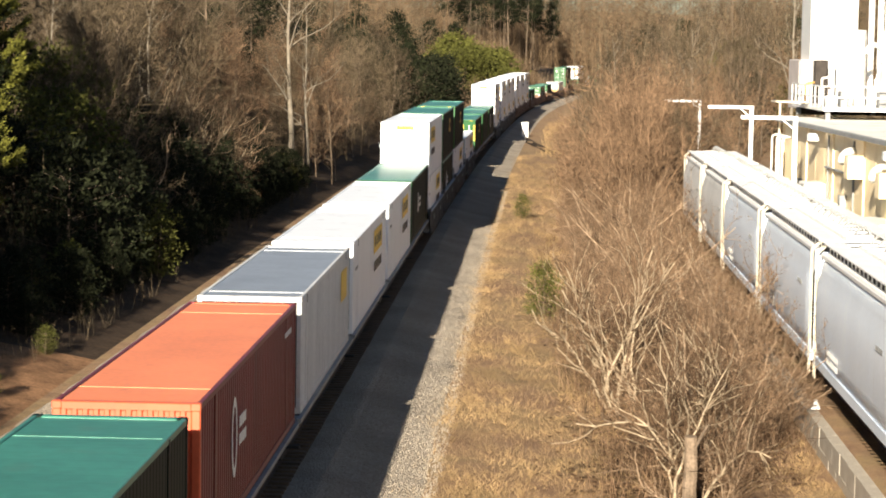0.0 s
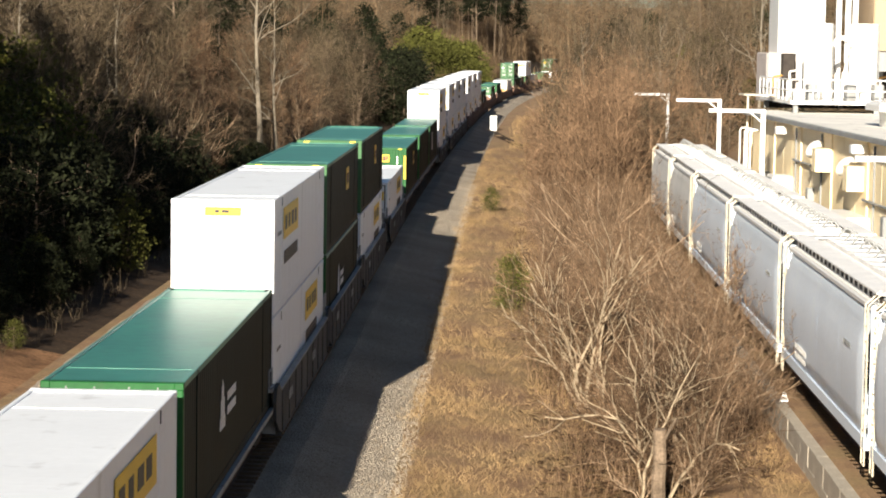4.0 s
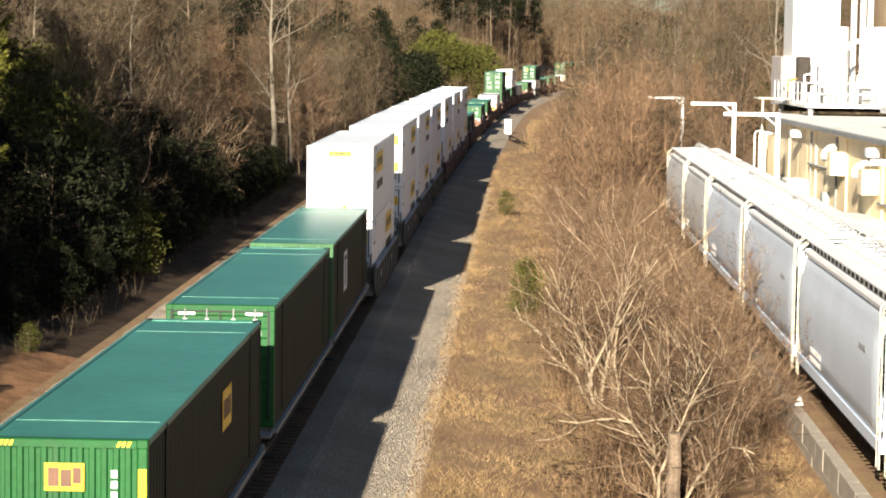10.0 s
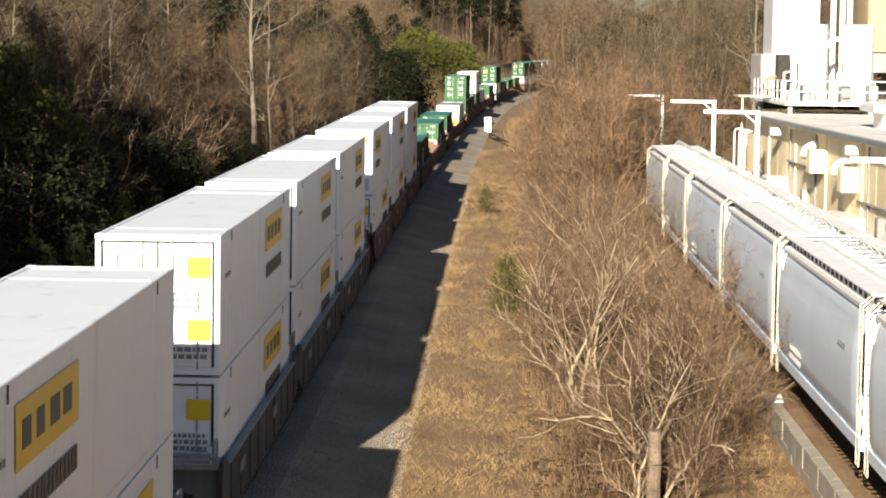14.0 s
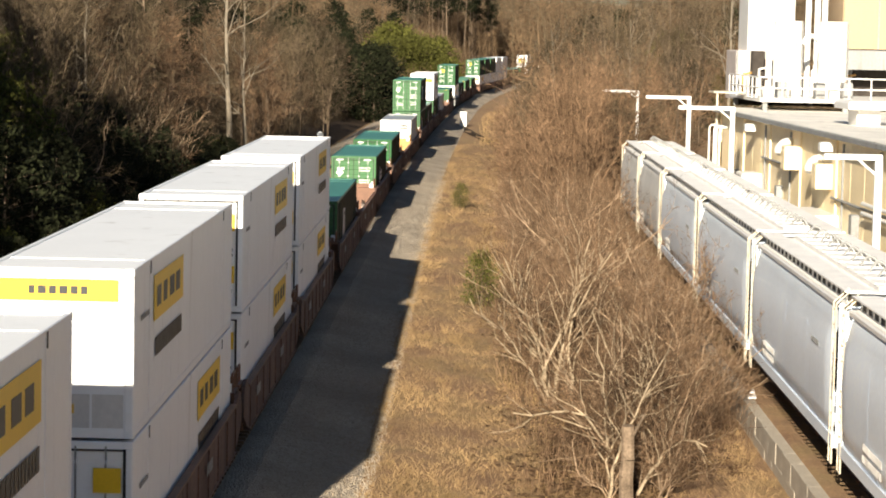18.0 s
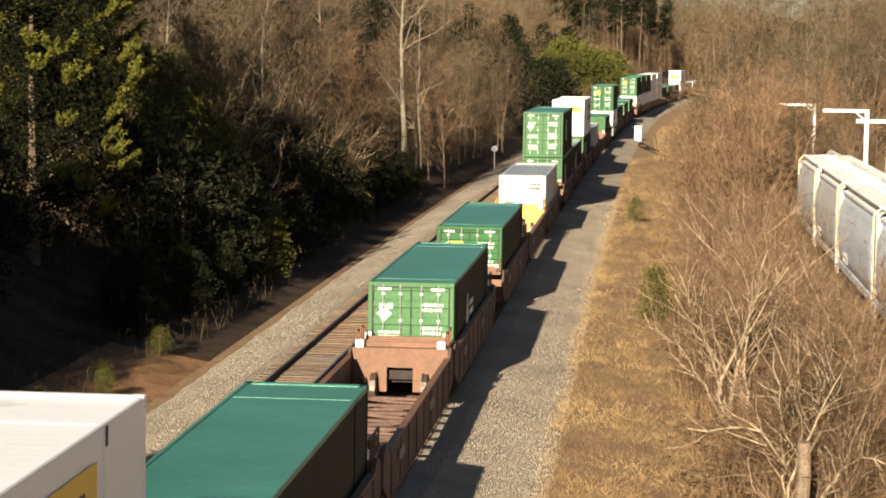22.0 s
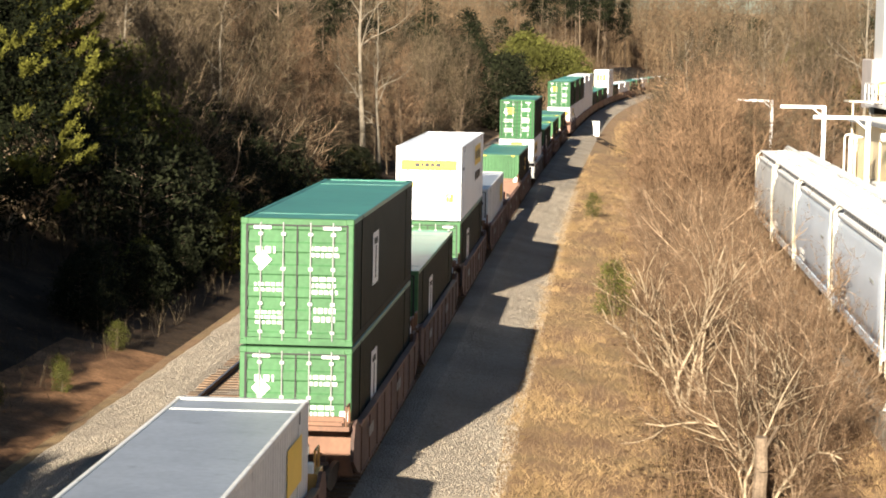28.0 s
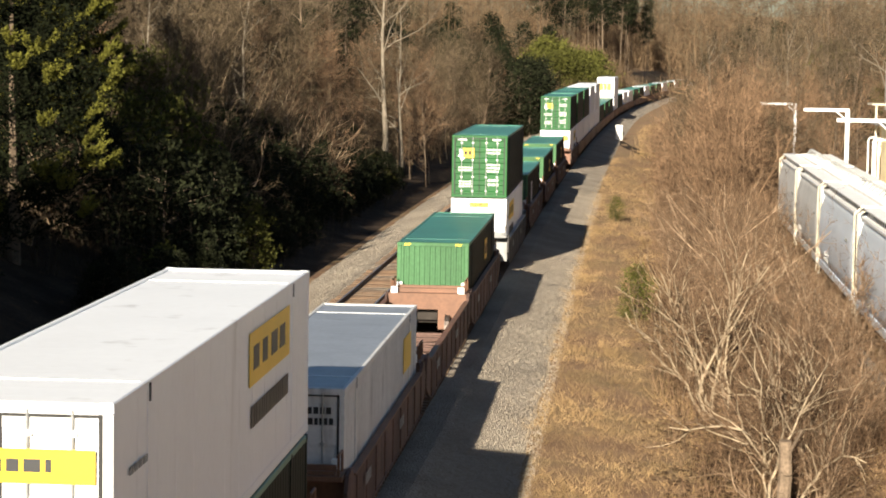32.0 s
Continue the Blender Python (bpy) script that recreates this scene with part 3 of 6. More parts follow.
def container(paint, end, label, sign="", seed=0, logo="", faded=False, span=LONG):
    """A 53-foot container, or a shorter one by its span; its near end (doors or front wall) faces -y. Origin at the middle of its floor."""
    roof_m, side_m, end_m, post_m = STYLE[paint]
    if faded:
        end_m = post_m = M_FADEDGREEN
    rng = random.Random(seed * 7 + 3)
    L, W, H = span / 2, WIDE / 2, TALL
    c = thing("shipping_container", label, "container", group="containers on the train")
    ribbed = paint in ("green", "orange", "grey")
    # corner posts, rails and castings
    for sx in (-1, 1):
        part("bottom_rail", Shape().box(sx * W - (0.1 if sx > 0 else 0), sx * W + (0 if sx > 0 else 0.1), -L + 0.16, L - 0.16, 0, 0.16), side_m, c)
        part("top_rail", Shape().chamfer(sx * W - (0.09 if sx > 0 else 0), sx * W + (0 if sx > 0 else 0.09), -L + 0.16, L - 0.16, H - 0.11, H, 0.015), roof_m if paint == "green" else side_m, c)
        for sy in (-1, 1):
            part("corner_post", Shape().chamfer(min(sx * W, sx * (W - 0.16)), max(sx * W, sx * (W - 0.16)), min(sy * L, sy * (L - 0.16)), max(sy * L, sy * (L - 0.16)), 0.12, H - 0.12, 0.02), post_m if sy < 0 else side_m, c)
            for z in (0, H - 0.118):
                part("corner_casting", Shape().chamfer(min(sx * (W + 0.006), sx * (W - 0.17)), max(sx * (W + 0.006), sx * (W - 0.17)), min(sy * (L + 0.006), sy * (L - 0.18)), max(sy * (L + 0.006), sy * (L - 0.18)), z, z + 0.124, 0.015), post_m if sy < 0 else side_m, c)
        # stacking posts forty feet apart, with a dark socket on the open side
        if sx > 0 and paint != "orange":
            for y in (-6.06, 6.06):
                part("lift_socket", Shape().box(W + 0.0045, W + 0.012, y - 0.05, y + 0.05, H - 0.26, H - 0.04), M_RUBBER, c, "dark lifting socket")
        for y in (-6.06, 6.06):
            part("stacking_post", Shape().box(min(sx * (W + 0.004), sx * (W - 0.05)), max(sx * (W + 0.004), sx * (W - 0.05)), y - 0.09, y + 0.09, 0.16, H - 0.1), side_m, c)
        if ribbed:
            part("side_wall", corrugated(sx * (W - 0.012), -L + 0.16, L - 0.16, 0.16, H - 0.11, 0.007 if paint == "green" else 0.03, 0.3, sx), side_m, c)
        else:
            s = Shape().box(min(sx * (W - 0.012), sx * (W - 0.05)), max(sx * (W - 0.012), sx * (W - 0.05)), -L + 0.16, L - 0.16, 0.16, H - 0.11)
            part("side_wall", s, side_m, c)
            seams = Shape()
            for i in range(1, 13):
                y = -L + 0.16 + i * (2 * L - 0.32) / 13
                seams.box(min(sx * (W - 0.012), sx * (W - 0.008)), max(sx * (W - 0.012), sx * (W - 0.008)), y - 0.025, y + 0.025, 0.16, H - 0.11)
            part("panel_seams", seams, side_m, c, kind="stuff")
    part("floor", Shape().box(-W + 0.1, W - 0.1, -L + 0.05, L - 0.05, 0.03, 0.15), M_UNDER, c)
    # roof: a skin with shallow cross bows between the rails
    rf, prof, y = Shape(), [], -L + 0.16
    while y < L - 0.2:
        prof += [(y, H - 0.03), (y + 0.44, H - 0.03), (y + 0.5, H - 0.0285), (y + 0.54, H - 0.0285)]
        y += 0.6
    prof.append((L - 0.16, H - 0.03))
    rf.v = [(-W + 0.09, a, b) for a, b in prof] + [(W - 0.09, a, b) for a, b in prof]
    rf.f = [(i, len(prof) + i, len(prof) + i + 1, i + 1) for i in range(len(prof) - 1)]
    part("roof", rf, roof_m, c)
    for y in (-6.06, 6.06):
        part("roof_stripe", Shape().box(-W + 0.1, W - 0.1, y - 0.05, y + 0.05, H - 0.03, H - 0.02), M_MARK if paint == "grey" else roof_m, c)
    for sy in (-1, 1):
        part("end_header", Shape().chamfer(-W + 0.16, W - 0.16, min(sy * L, sy * (L - 0.2)), max(sy * L, sy * (L - 0.2)), H - 0.13, H, 0.015), roof_m if (paint == "green" and sy > 0) else end_m, c)
        part("end_sill", Shape().box(-W + 0.16, W - 0.16, min(sy * L, sy * (L - 0.12)), max(sy * L, sy * (L - 0.12)), 0, 0.16), end_m, c)
    part("far_end_wall", end_ribs(L - 0.02, -W + 0.16, W - 0.16, 0.16, H - 0.13, 0.04, 0.24, -1), side_m, c)
    y = -L + 0.03
    if end == "doors":
        for k, (x0, x1) in enumerate(((-W + 0.16, -0.012), (0.012, W - 0.16))):
            d = part("door", door_panel(y, x0, x1, 0.17, H - 0.14, 5 if paint == "green" else 3, 0.035 if paint == "green" else 0.012), end_m, c)
            for r in (0.27, 0.73):
                x = x0 + (x1 - x0) * r
                part("lock_rod", Shape().rod((x, y - 0.035, 0.1), (x, y - 0.035, H - 0.08), 0.019, 6), M_STEEL if paint != "white" else M_CARGREY, d, "steel door lock rod")
                br = Shape()
                for z in (0.3, 0.95, 1.75, 2.55):
                    br.box(x - 0.05, x + 0.05, y - 0.05, y + 0.002, z - 0.035, z + 0.035)
                part("rod_bracket", br, M_STEEL if paint != "white" else end_m, d, kind="stuff")
            hg = Shape()
            xh = x0 - 0.03 if k == 0 else x1 + 0.03
            for z in (0.35, 0.95, 1.55, 2.15, 2.65):
                hg.box(xh - 0.05, xh + 0.05, y - 0.02, y, z - 0.06, z + 0.06)
            part("hinges", hg, end_m, d, kind="stuff")
        gs = Shape().box(-W + 0.115, -W + 0.165, y - 0.036, y, 0.16, H - 0.13).box(W - 0.165, W - 0.115, y - 0.036, y, 0.16, H - 0.13).box(-W + 0.165, W - 0.165, y - 0.036, y, H - 0.165, H - 0.13).box(-0.018, 0.018, y - 0.02, y + 0.01, 0.17, H - 0.165)
        part("door_gasket", gs, M_RUBBER, c, "black rubber door gasket")
        if paint == "green":
            for x0, x1, z0, z1, rows in ((-0.95, -0.5, 2.05, 2.3, 1), (0.3, 0.98, 2.0, 2.3, 2), (-0.98, -0.3, 1.2, 1.45, 2), (0.35, 0.95, 1.15, 1.6, 3), (-0.95, -0.3, 0.45, 0.8, 3), (0.4, 0.9, 0.5, 0.9, 2)):
                bars(c, x0, x1, z0, z1, y - 0.008, M_FADED, rows, rng)
            part("placard", Shape().plate([(-0.8, y - 0.014, 1.72), (-0.58, y - 0.014, 1.95), (-0.8, y - 0.014, 2.18), (-1.02, y - 0.014, 1.95)]).plate([(-0.8, y - 0.01, 1.72), (-1.02, y - 0.01, 1.95), (-0.8, y - 0.01, 2.18), (-0.58, y - 0.01, 1.95)]), M_MARK, c, "white diamond placard")
            for x0, x1 in ((-1.0, -0.6), (0.6, 1.0)):
                part("reflector", Shape().box(x0, x1, y - 0.012, y, H - 0.24, H - 0.17), M_MARK, c)
            if sign == "yellow":
                part("logo_panel", Shape().box(-0.78, -0.25, y - 0.016, y - 0.008, 1.85, 2.3), M_YELLOW, c, "yellow logo panel")
                bars(c, -0.7, -0.33, 1.92, 2.22, y - 0.018, M_RUBBER, 1, rng)
        elif paint == "white":
            if sign == "band":
                part("sign_band", Shape().box(-1.08, 1.1, y - 0.06, y - 0.052, 1.98, 2.37), M_YELLOW, c, "yellow band with dark lettering bars")
                bars(c, -0.55, 0.6, 2.06, 2.3, y - 0.062, M_BLACK, 1, rng)
                part("notice", Shape().box(-1.1, -0.6, y - 0.016, y - 0.008, 1.25, 1.47), M_YELLOW, c, "yellow warning notice")
                part("notice", Shape().box(0.7, 1.0, y - 0.016, y - 0.008, 0.72, 1.05), M_YELLOW, c, "yellow warning notice")
            else:
                part("sign_panel", Shape().box(0.62, 1.1, y - 0.06, y - 0.05, 2.02, 2.45), M_YELLOW, c, "yellow logo panel")
                part("sign_panel", Shape().box(0.62, 1.1, y - 0.06, y - 0.05, 0.72, 1.15), M_YELLOW, c, "yellow logo panel")
                bars(c, 0.2, 1.05, 1.35, 1.75, y - 0.012, M_CARGREY, 3, rng)
                bars(c, 0.2, 1.05, 0.3, 0.6, y - 0.012, M_CARGREY, 2, rng)
        else:
            for x0, x1, z0, z1, rows in ((0.4, 1.05, 2.1, 2.55, 2), (-1.0, -0.4, 1.2, 1.5, 2)):
                bars(c, x0, x1, z0, z1, y - 0.01, M_BLACK, rows, rng)
    else:
        if paint == "white":
            part("front_wall", Shape().box(-W + 0.16, W - 0.16, y - 0.012, y + 0.03, 0.16, H - 0.13), end_m, c)
            sm = Shape()
            for i in range(1, 4):
                x = -W + 0.16 + i * (2 * W - 0.32) / 4
                sm.box(x - 0.02, x + 0.02, y - 0.018, y - 0.012, 0.16, H - 0.13)
            part("panel_seams", sm, end_m, c, kind="stuff")
            wide = sign == "band"
            part("sign_band", Shape().box(*((-1.05, 1.03) if wide else (-0.45, 0.46)), y - 0.026, y - 0.018, 2.34 if wide else 2.5, 2.72), M_YELLOW, c, "yellow band with dark lettering bars")
            bars(c, *((-0.5, 0.5) if wide else (-0.2, 0.22)), 2.42 if wide else 2.55, 2.64 if wide else 2.67, y - 0.028, M_BLACK, 1, rng)
            part("notice", Shape().box(0.12, 0.28, y - 0.026, y - 0.018, 0.42, 0.58), M_YELLOW, c, "small yellow notice")
            part("soiled_foot", Shape().box(-W + 0.17, W - 0.17, y - 0.016, y - 0.0125, 0.17, 0.75), M_DIRTYWHITE, c, "grimy lower band")
        else:
            part("front_wall", end_ribs(y, -W + 0.16, W - 0.16, 0.16, H - 0.13, 0.045, 0.19), end_m, c)
            if paint == "green":
                for x0, x1 in () if faded else ((-1.28, -1.15), (1.15, 1.28)):
                    part("reflector", Shape().box(x0, x1, -L - 0.008, -L, 1.1, 2.45), M_YELLOW, c, "yellow reflective strip")
                st = Shape()
                for x in (-1.05, -0.97, -0.89, 0.8, 0.88, 0.96):
                    st.plate([(x, -L - 0.006, H - 0.11), (x + 0.05, -L - 0.006, H - 0.11), (x + 0.09, -L - 0.006, H - 0.02), (x + 0.04, -L - 0.006, H - 0.02)])
                part("hazard_stripes", st, M_YELLOW, c, "yellow hazard stripes", kind="stuff")
                if sign == "yellow":
                    part("logo_panel", Shape().box(-0.33, 0.3, y - 0.016, y - 0.006, 2.08, 2.52), M_YELLOW, c, "yellow logo panel")
                    lg = Shape().box(-0.27, -0.1, y - 0.022, y - 0.016, 2.15, 2.45).box(-0.07, 0.1, y - 0.022, y - 0.016, 2.15, 2.42).box(0.12, 0.25, y - 0.022, y - 0.016, 2.2, 2.45)
                    part("logo", lg, M_CARRED, c, kind="stuff")
                    part("placard", Shape().plate([(-0.72, y - 0.02, 1.42), (-0.48, y - 0.02, 1.67), (-0.72, y - 0.02, 1.92), (-0.96, y - 0.02, 1.67)]), M_MARK, c, "white diamond placard")
                    me = lettering("53'", 0.26)
                    me.transform(Matrix.Translation((0.02, y - 0.012, 1.22)))
                    part("size_mark", me, M_MARK, c, "white 53 foot mark")
                    vs = Shape()
                    for i in range(9):
                        vs.box(0.72, 0.82, y - 0.014, y - 0.004, 2.3 - i * 0.17, 2.42 - i * 0.17)
                    part("lettering_bar", vs, M_MARK, c, kind="stuff")
            else:
                bars(c, 0.2, 0.9, 2.1, 2.5, y - 0.01, M_MARK, 2, rng)
    # side marks on the camera's side
    x = W + 0.004
    if paint == "white":
        o = 0.0 if end == "doors" else -7.0
        part("side_logo", Shape().box(x, x + 0.008, 1.4 + o, 5.6 + o, 1.72, 2.55), M_YELLOW, c, "large yellow side panel")
        lg = Shape()
        for i, w in enumerate((0.55, 0.5, 0.65, 0.6)):
            lg.box(x + 0.008, x + 0.014, 1.75 + o + i * 0.9, 1.75 + o + i * 0.9 + w, 1.95, 2.32)
        part("logo", lg, M_BLACK, c, kind="stuff")
        bars(c, 1.6 + o, 5.5 + o, 0.95, 1.5, x, M_BLACK, 1, rng, plane="side")
        bars(c, -7.2, -6.2, 1.9, 2.05, x, M_CARGREY, 1, rng, plane="side")
    elif paint == "green" and logo:
        if logo == "mark":
            part("side_logo", Shape().box(x, x + 0.008, -3.6, -2.2, 0.95, 2.25), M_MARK, c, "white side placard with dark figure")
            part("logo", Shape().box(x + 0.008, x + 0.014, -3.3, -2.5, 1.95, 2.1).box(x + 0.008, x + 0.014, -3.0, -2.8, 1.1, 1.9), M_RUBBER, c)
        elif logo == "tree":
            lg = Shape()
            for i in range(7):
                a = math.pi * i / 6
                lg.box(x, x + 0.006, -2.6 + i * 0.14, -2.52 + i * 0.14, 1.1, 1.35 + 0.75 * math.sin(a))
            part("side_logo", lg, M_MARK, c, "white striped logo")
            bars(c, -1.3, 0.2, 1.2, 1.8, x, M_MARK, 2, rng, plane="side")
        else:
            part("side_logo", Shape().box(x, x + 0.008, 1.2, 2.6, 1.5, 2.3), M_YELLOW, c, "yellow side panel")
            bars(c, 1.35, 2.45, 1.6, 2.2, x + 0.008, M_CARRED, 1, rng, plane="side")
    elif paint == "orange":
        ring = Shape()
        for i in range(16):
            a0, a1 = 2 * math.pi * i / 16, 2 * math.pi * (i + 1) / 16
            ring.plate([(x, -3.4 + 0.42 * math.cos(a0), 1.55 + 0.8 * math.sin(a0)), (x, -3.4 + 0.42 * math.cos(a1), 1.55 + 0.8 * math.sin(a1)), (x, -3.4 + 0.26 * math.cos(a1), 1.55 + 0.6 * math.sin(a1)), (x, -3.4 + 0.26 * math.cos(a0), 1.55 + 0.6 * math.sin(a0))])
        part("side_logo", ring, M_MARK, c, "white ring logo")
        bars(c, -2.7, -1.6, 1.2, 1.9, x, M_MARK, 2, rng, plane="side")
        bars(c, 5.6, 7.0, 2.3, 2.5, x, M_MARK, 1, rng, plane="side")
    elif paint == "grey":
        part("side_logo", Shape().box(x, x + 0.008, 4.4, 6.4, 1.5, 2.4), M_YELLOW, c, "yellow side panel")
    return c


def truck(parent, y):
    """A two-axle truck under an articulation."""
    t = part("truck", Shape().box(-0.95, 0.95, y - 0.22, y + 0.22, 0.5, 0.78).box(-0.35, 0.35, y - 0.5, y + 0.5, 0.62, 0.88), M_UNDER, parent, "grimy two-axle truck")
    for sx in (-1, 1):
        fr = [(y - 1.25, 0.5), (y - 1.05, 0.68), (y - 0.45, 0.72), (y + 0.45, 0.72), (y + 1.05, 0.68), (y + 1.25, 0.5), (y + 1.0, 0.42), (y + 0.5, 0.25), (y - 0.5, 0.25), (y - 1.0, 0.42)]
        part("side_frame", Shape().prism(fr, sx * 1.02 - 0.06, sx * 1.02 + 0.06, "x"), M_UNDER, t)
        for dy in (-0.88, 0.88):
            w = Shape().rod((sx * 0.7, y + dy, 0.42), (sx * 0.82, y + dy, 0.42), 0.42, 18).rod((sx * 0.66, y + dy, 0.42), (sx * 0.7, y + dy, 0.42), 0.45, 18)
            part("wheel", w, M_WHEEL, t, "worn steel wheel")


def well_car(paint, label, seed=0, ends=None, side=M_CARSIDE):
    """One unit of an articulated well car; the box stands in it between deep side sills."""
    c = thing("well_car", label, "rail car", group="cars of the train")
    ends = ends or paint
    for sx in (-1, 1):
        s = Shape()
        out = [(-9.05, 0.75), (-8.3, 0.42), (-7.7, 0.26), (7.7, 0.26), (8.3, 0.42), (9.05, 0.75), (9.05, 1.2), (8.8, 1.52), (8.35, 1.6), (7.8, 1.34), (-7.8, 1.34), (-8.35, 1.6), (-8.8, 1.52), (-9.05, 1.2)]
        s.prism(out, sx * 1.44 - 0.04, sx * 1.44 + 0.04, "x")
        sill = part("side_sill", s, side, c, "deep riveted side sill")
        part("top_flange", Shape().box(min(sx * 1.33, sx * 1.5), max(sx * 1.33, sx * 1.5), -7.75, 7.75, 1.34, 1.38), paint, sill)
        part("bottom_flange", Shape().box(min(sx * 1.3, sx * 1.5), max(sx * 1.3, sx * 1.5), -7.7, 7.7, 0.2, 0.26), side, sill)
        for i in range(9):
            y = -7.5 + i * 15 / 8
            part("sill_rib", Shape().box(min(sx * 1.48, sx * 1.51), max(sx * 1.48, sx * 1.51), y - 0.04, y + 0.04, 0.28, 1.3), side, sill)
    fl = Shape()
    for i in range(12):
        y = -7.4 + i * 14.8 / 11
        fl.box(-1.4, 1.4, y - 0.1, y + 0.1, 0.2, 0.27)
    for i in range(11):
        y = -7.4 + i * 14.8 / 11
        a, b = (-1.3, 1.3) if i % 2 else (1.3, -1.3)
        fl.rod((a, y, 0.24), (b, y + 14.8 / 11, 0.24), 0.06, 4)
    part("floor_bracing", fl, side, c, "open cross bracing of the well floor", kind="stuff")
    for sy in (-1, 1):
        y0, y1 = sorted((sy * 8.25, sy * 9.2))
        part("end_platform", Shape().box(-1.38, 1.38, y0, y1, 1.46, 1.56), ends, c)
        w = sy * 8.3
        b = Shape().box(-1.38, -0.38, w - 0.05, w + 0.05, 0.3, 1.46).box(0.38, 1.38, w - 0.05, w + 0.05, 0.3, 1.46).box(-0.38, 0.38, w - 0.05, w + 0.05, 1.0, 1.46)
        part("bulkhead", b, ends, c, "end bulkhead with a square opening")
        part("coupler_beam", Shape().chamfer(-0.3, 0.3, min(sy * 8.9, sy * 9.7), max(sy * 8.9, sy * 9.7), 0.62, 0.98, 0.04), M_UNDER, c)
        rl = Shape()
        for sx in (-1, 1):
            rl.rod((sx * 1.3, sy * 9.1, 1.56), (sx * 1.3, sy * 9.1, 1.98), 0.03, 6)
            rl.rod((sx * 1.3, sy * 9.1, 1.98), (sx * 1.3, sy * 8.5, 1.98), 0.03, 6)
            rl.rod((sx * 1.3, sy * 8.5, 1.56), (sx * 1.3, sy * 8.5, 1.98), 0.03, 6)
        # deck stiffeners and a raised cross beam before the box
        part("cross_beam", Shape().box(-1.2, 1.2, sy * 8.62 - 0.05, sy * 8.62 + 0.05, 1.56, 1.7).box(-1.2, 1.2, sy * 9.0 - 0.04, sy * 9.0 + 0.04, 1.56, 1.64), ends, c)
        part("handrail", rl, ends, c, kind="stuff")
        for sx in (-1, 1):
            part("corner_guide", Shape().chamfer(sx * 1.18 - 0.12, sx * 1.18 + 0.12, sy * 8.34 - 0.06, sy * 8.34 + 0.06, 1.56, 1.78, 0.02), M_MARK, c, "pale container guide")
    mk = Shape()
    rng = random.Random(seed)
    for y in (-6.2, 1.2):
        for k in range(5):
            mk.box(1.535, 1.54, y + k * 0.22, y + k * 0.22 + 0.15, 0.85, 1.1)
    part("lettering_bar", mk, M_CARGREY, c, kind="stuff")
    truck(c, -9.55)
    return c


def spine_car(label):
    """A skeletal flat car with a centre beam and pedestals on cross arms."""
    c = thing("spine_car", label, "rail car", group="cars of the train")
    part("centre_beam", Shape().chamfer(-0.42, 0.42, -8.9, 8.9, 0.55, 0.98, 0.03), M_CARGREY, c)
    for y in (-7.8, -6.06, 0.0, 6.06, 7.8):
        arm = part("cross_arm", Shape().prism([(-1.3, 0.93), (-0.4, 0.7), (0.4, 0.7), (1.3, 0.93), (1.3, 1.04), (-1.3, 1.04)], y - 0.14, y + 0.14), M_CARGREY, c)
    for sx in (-1, 1):
        part("side_rail", Shape().box(sx * 1.33 - 0.06, sx * 1.33 + 0.06, -8.2, 8.2, 0.93, 1.04), M_CARGREY, c, "pale side rail")
        part("end_step", Shape().box(sx * 1.2 - 0.2, sx * 1.2 + 0.2, -8.75, -8.45, 0.4, 0.46).box(sx * 1.2 - 0.2, sx * 1.2 - 0.16, -8.75, -8.45, 0.4, 0.95), M_UNDER, c)
    part("hand_brake", Shape().rod((0.7, -8.7, 1.1), (0.7, -8.76, 1.1), 0.28, 14).rod((0.7, -8.7, 0.8), (0.7, -8.66, 1.15), 0.03, 6), M_CARRED, c)
    for sy in (-1, 1):
        part("end_platform", Shape().box(-1.3, 1.3, min(sy * 8.4, sy * 8.95), max(sy * 8.4, sy * 8.95), 0.93, 1.0), M_CARGREY, c)
    truck(c, -9.1)
    return c


def far_container(paint, label):
    """A box that stays far away: body, roof and near end."""
    roof_m, side_m, end_m, post_m = STYLE[paint]
    L, W, H = LONG / 2, WIDE / 2, TALL
    c = thing("shipping_container", label, "container", group="containers on the train")
    part("body", Shape().chamfer(-W, W, -L + 0.05, L, 0, H - 0.03, 0.03), side_m, c)
    part("roof", Shape().chamfer(-W + 0.01, W - 0.01, -L + 0.06, L - 0.01, H - 0.05, H, 0.02), roof_m, c)
    part("near_end", Shape().box(-W + 0.02, W - 0.02, -L, -L + 0.05, 0.02, H - 0.04), end_m, c)
    bars(c, -0.9, 0.9, 0.6, 2.4, -L - 0.004, M_MARK if paint == "green" else M_YELLOW, 4 if paint == "green" else 1, random.Random(4))
    return c


def far_car(label):
    """A well car that stays far away."""
    c = thing("well_car", label, "rail car", group="cars of the train")
    for sx in (-1, 1):
        part("side_sill", Shape().prism([(-9.05, 0.75), (-7.7, 0.26), (7.7, 0.26), (9.05, 0.75), (9.05, 1.12), (8.0, 1.32), (-8.0, 1.32), (-9.05, 1.12)], sx * 1.44 - 0.06, sx * 1.44 + 0.06, "x"), M_CARRED, c)
    part("floor", Shape().box(-1.38, 1.38, -8.3, 8.3, 0.2, 0.27), M_UNDER, c)
    part("running_gear", Shape().box(-1.05, 1.05, -10.8, -8.3, 0.25, 0.75), M_UNDER, c)
    return c


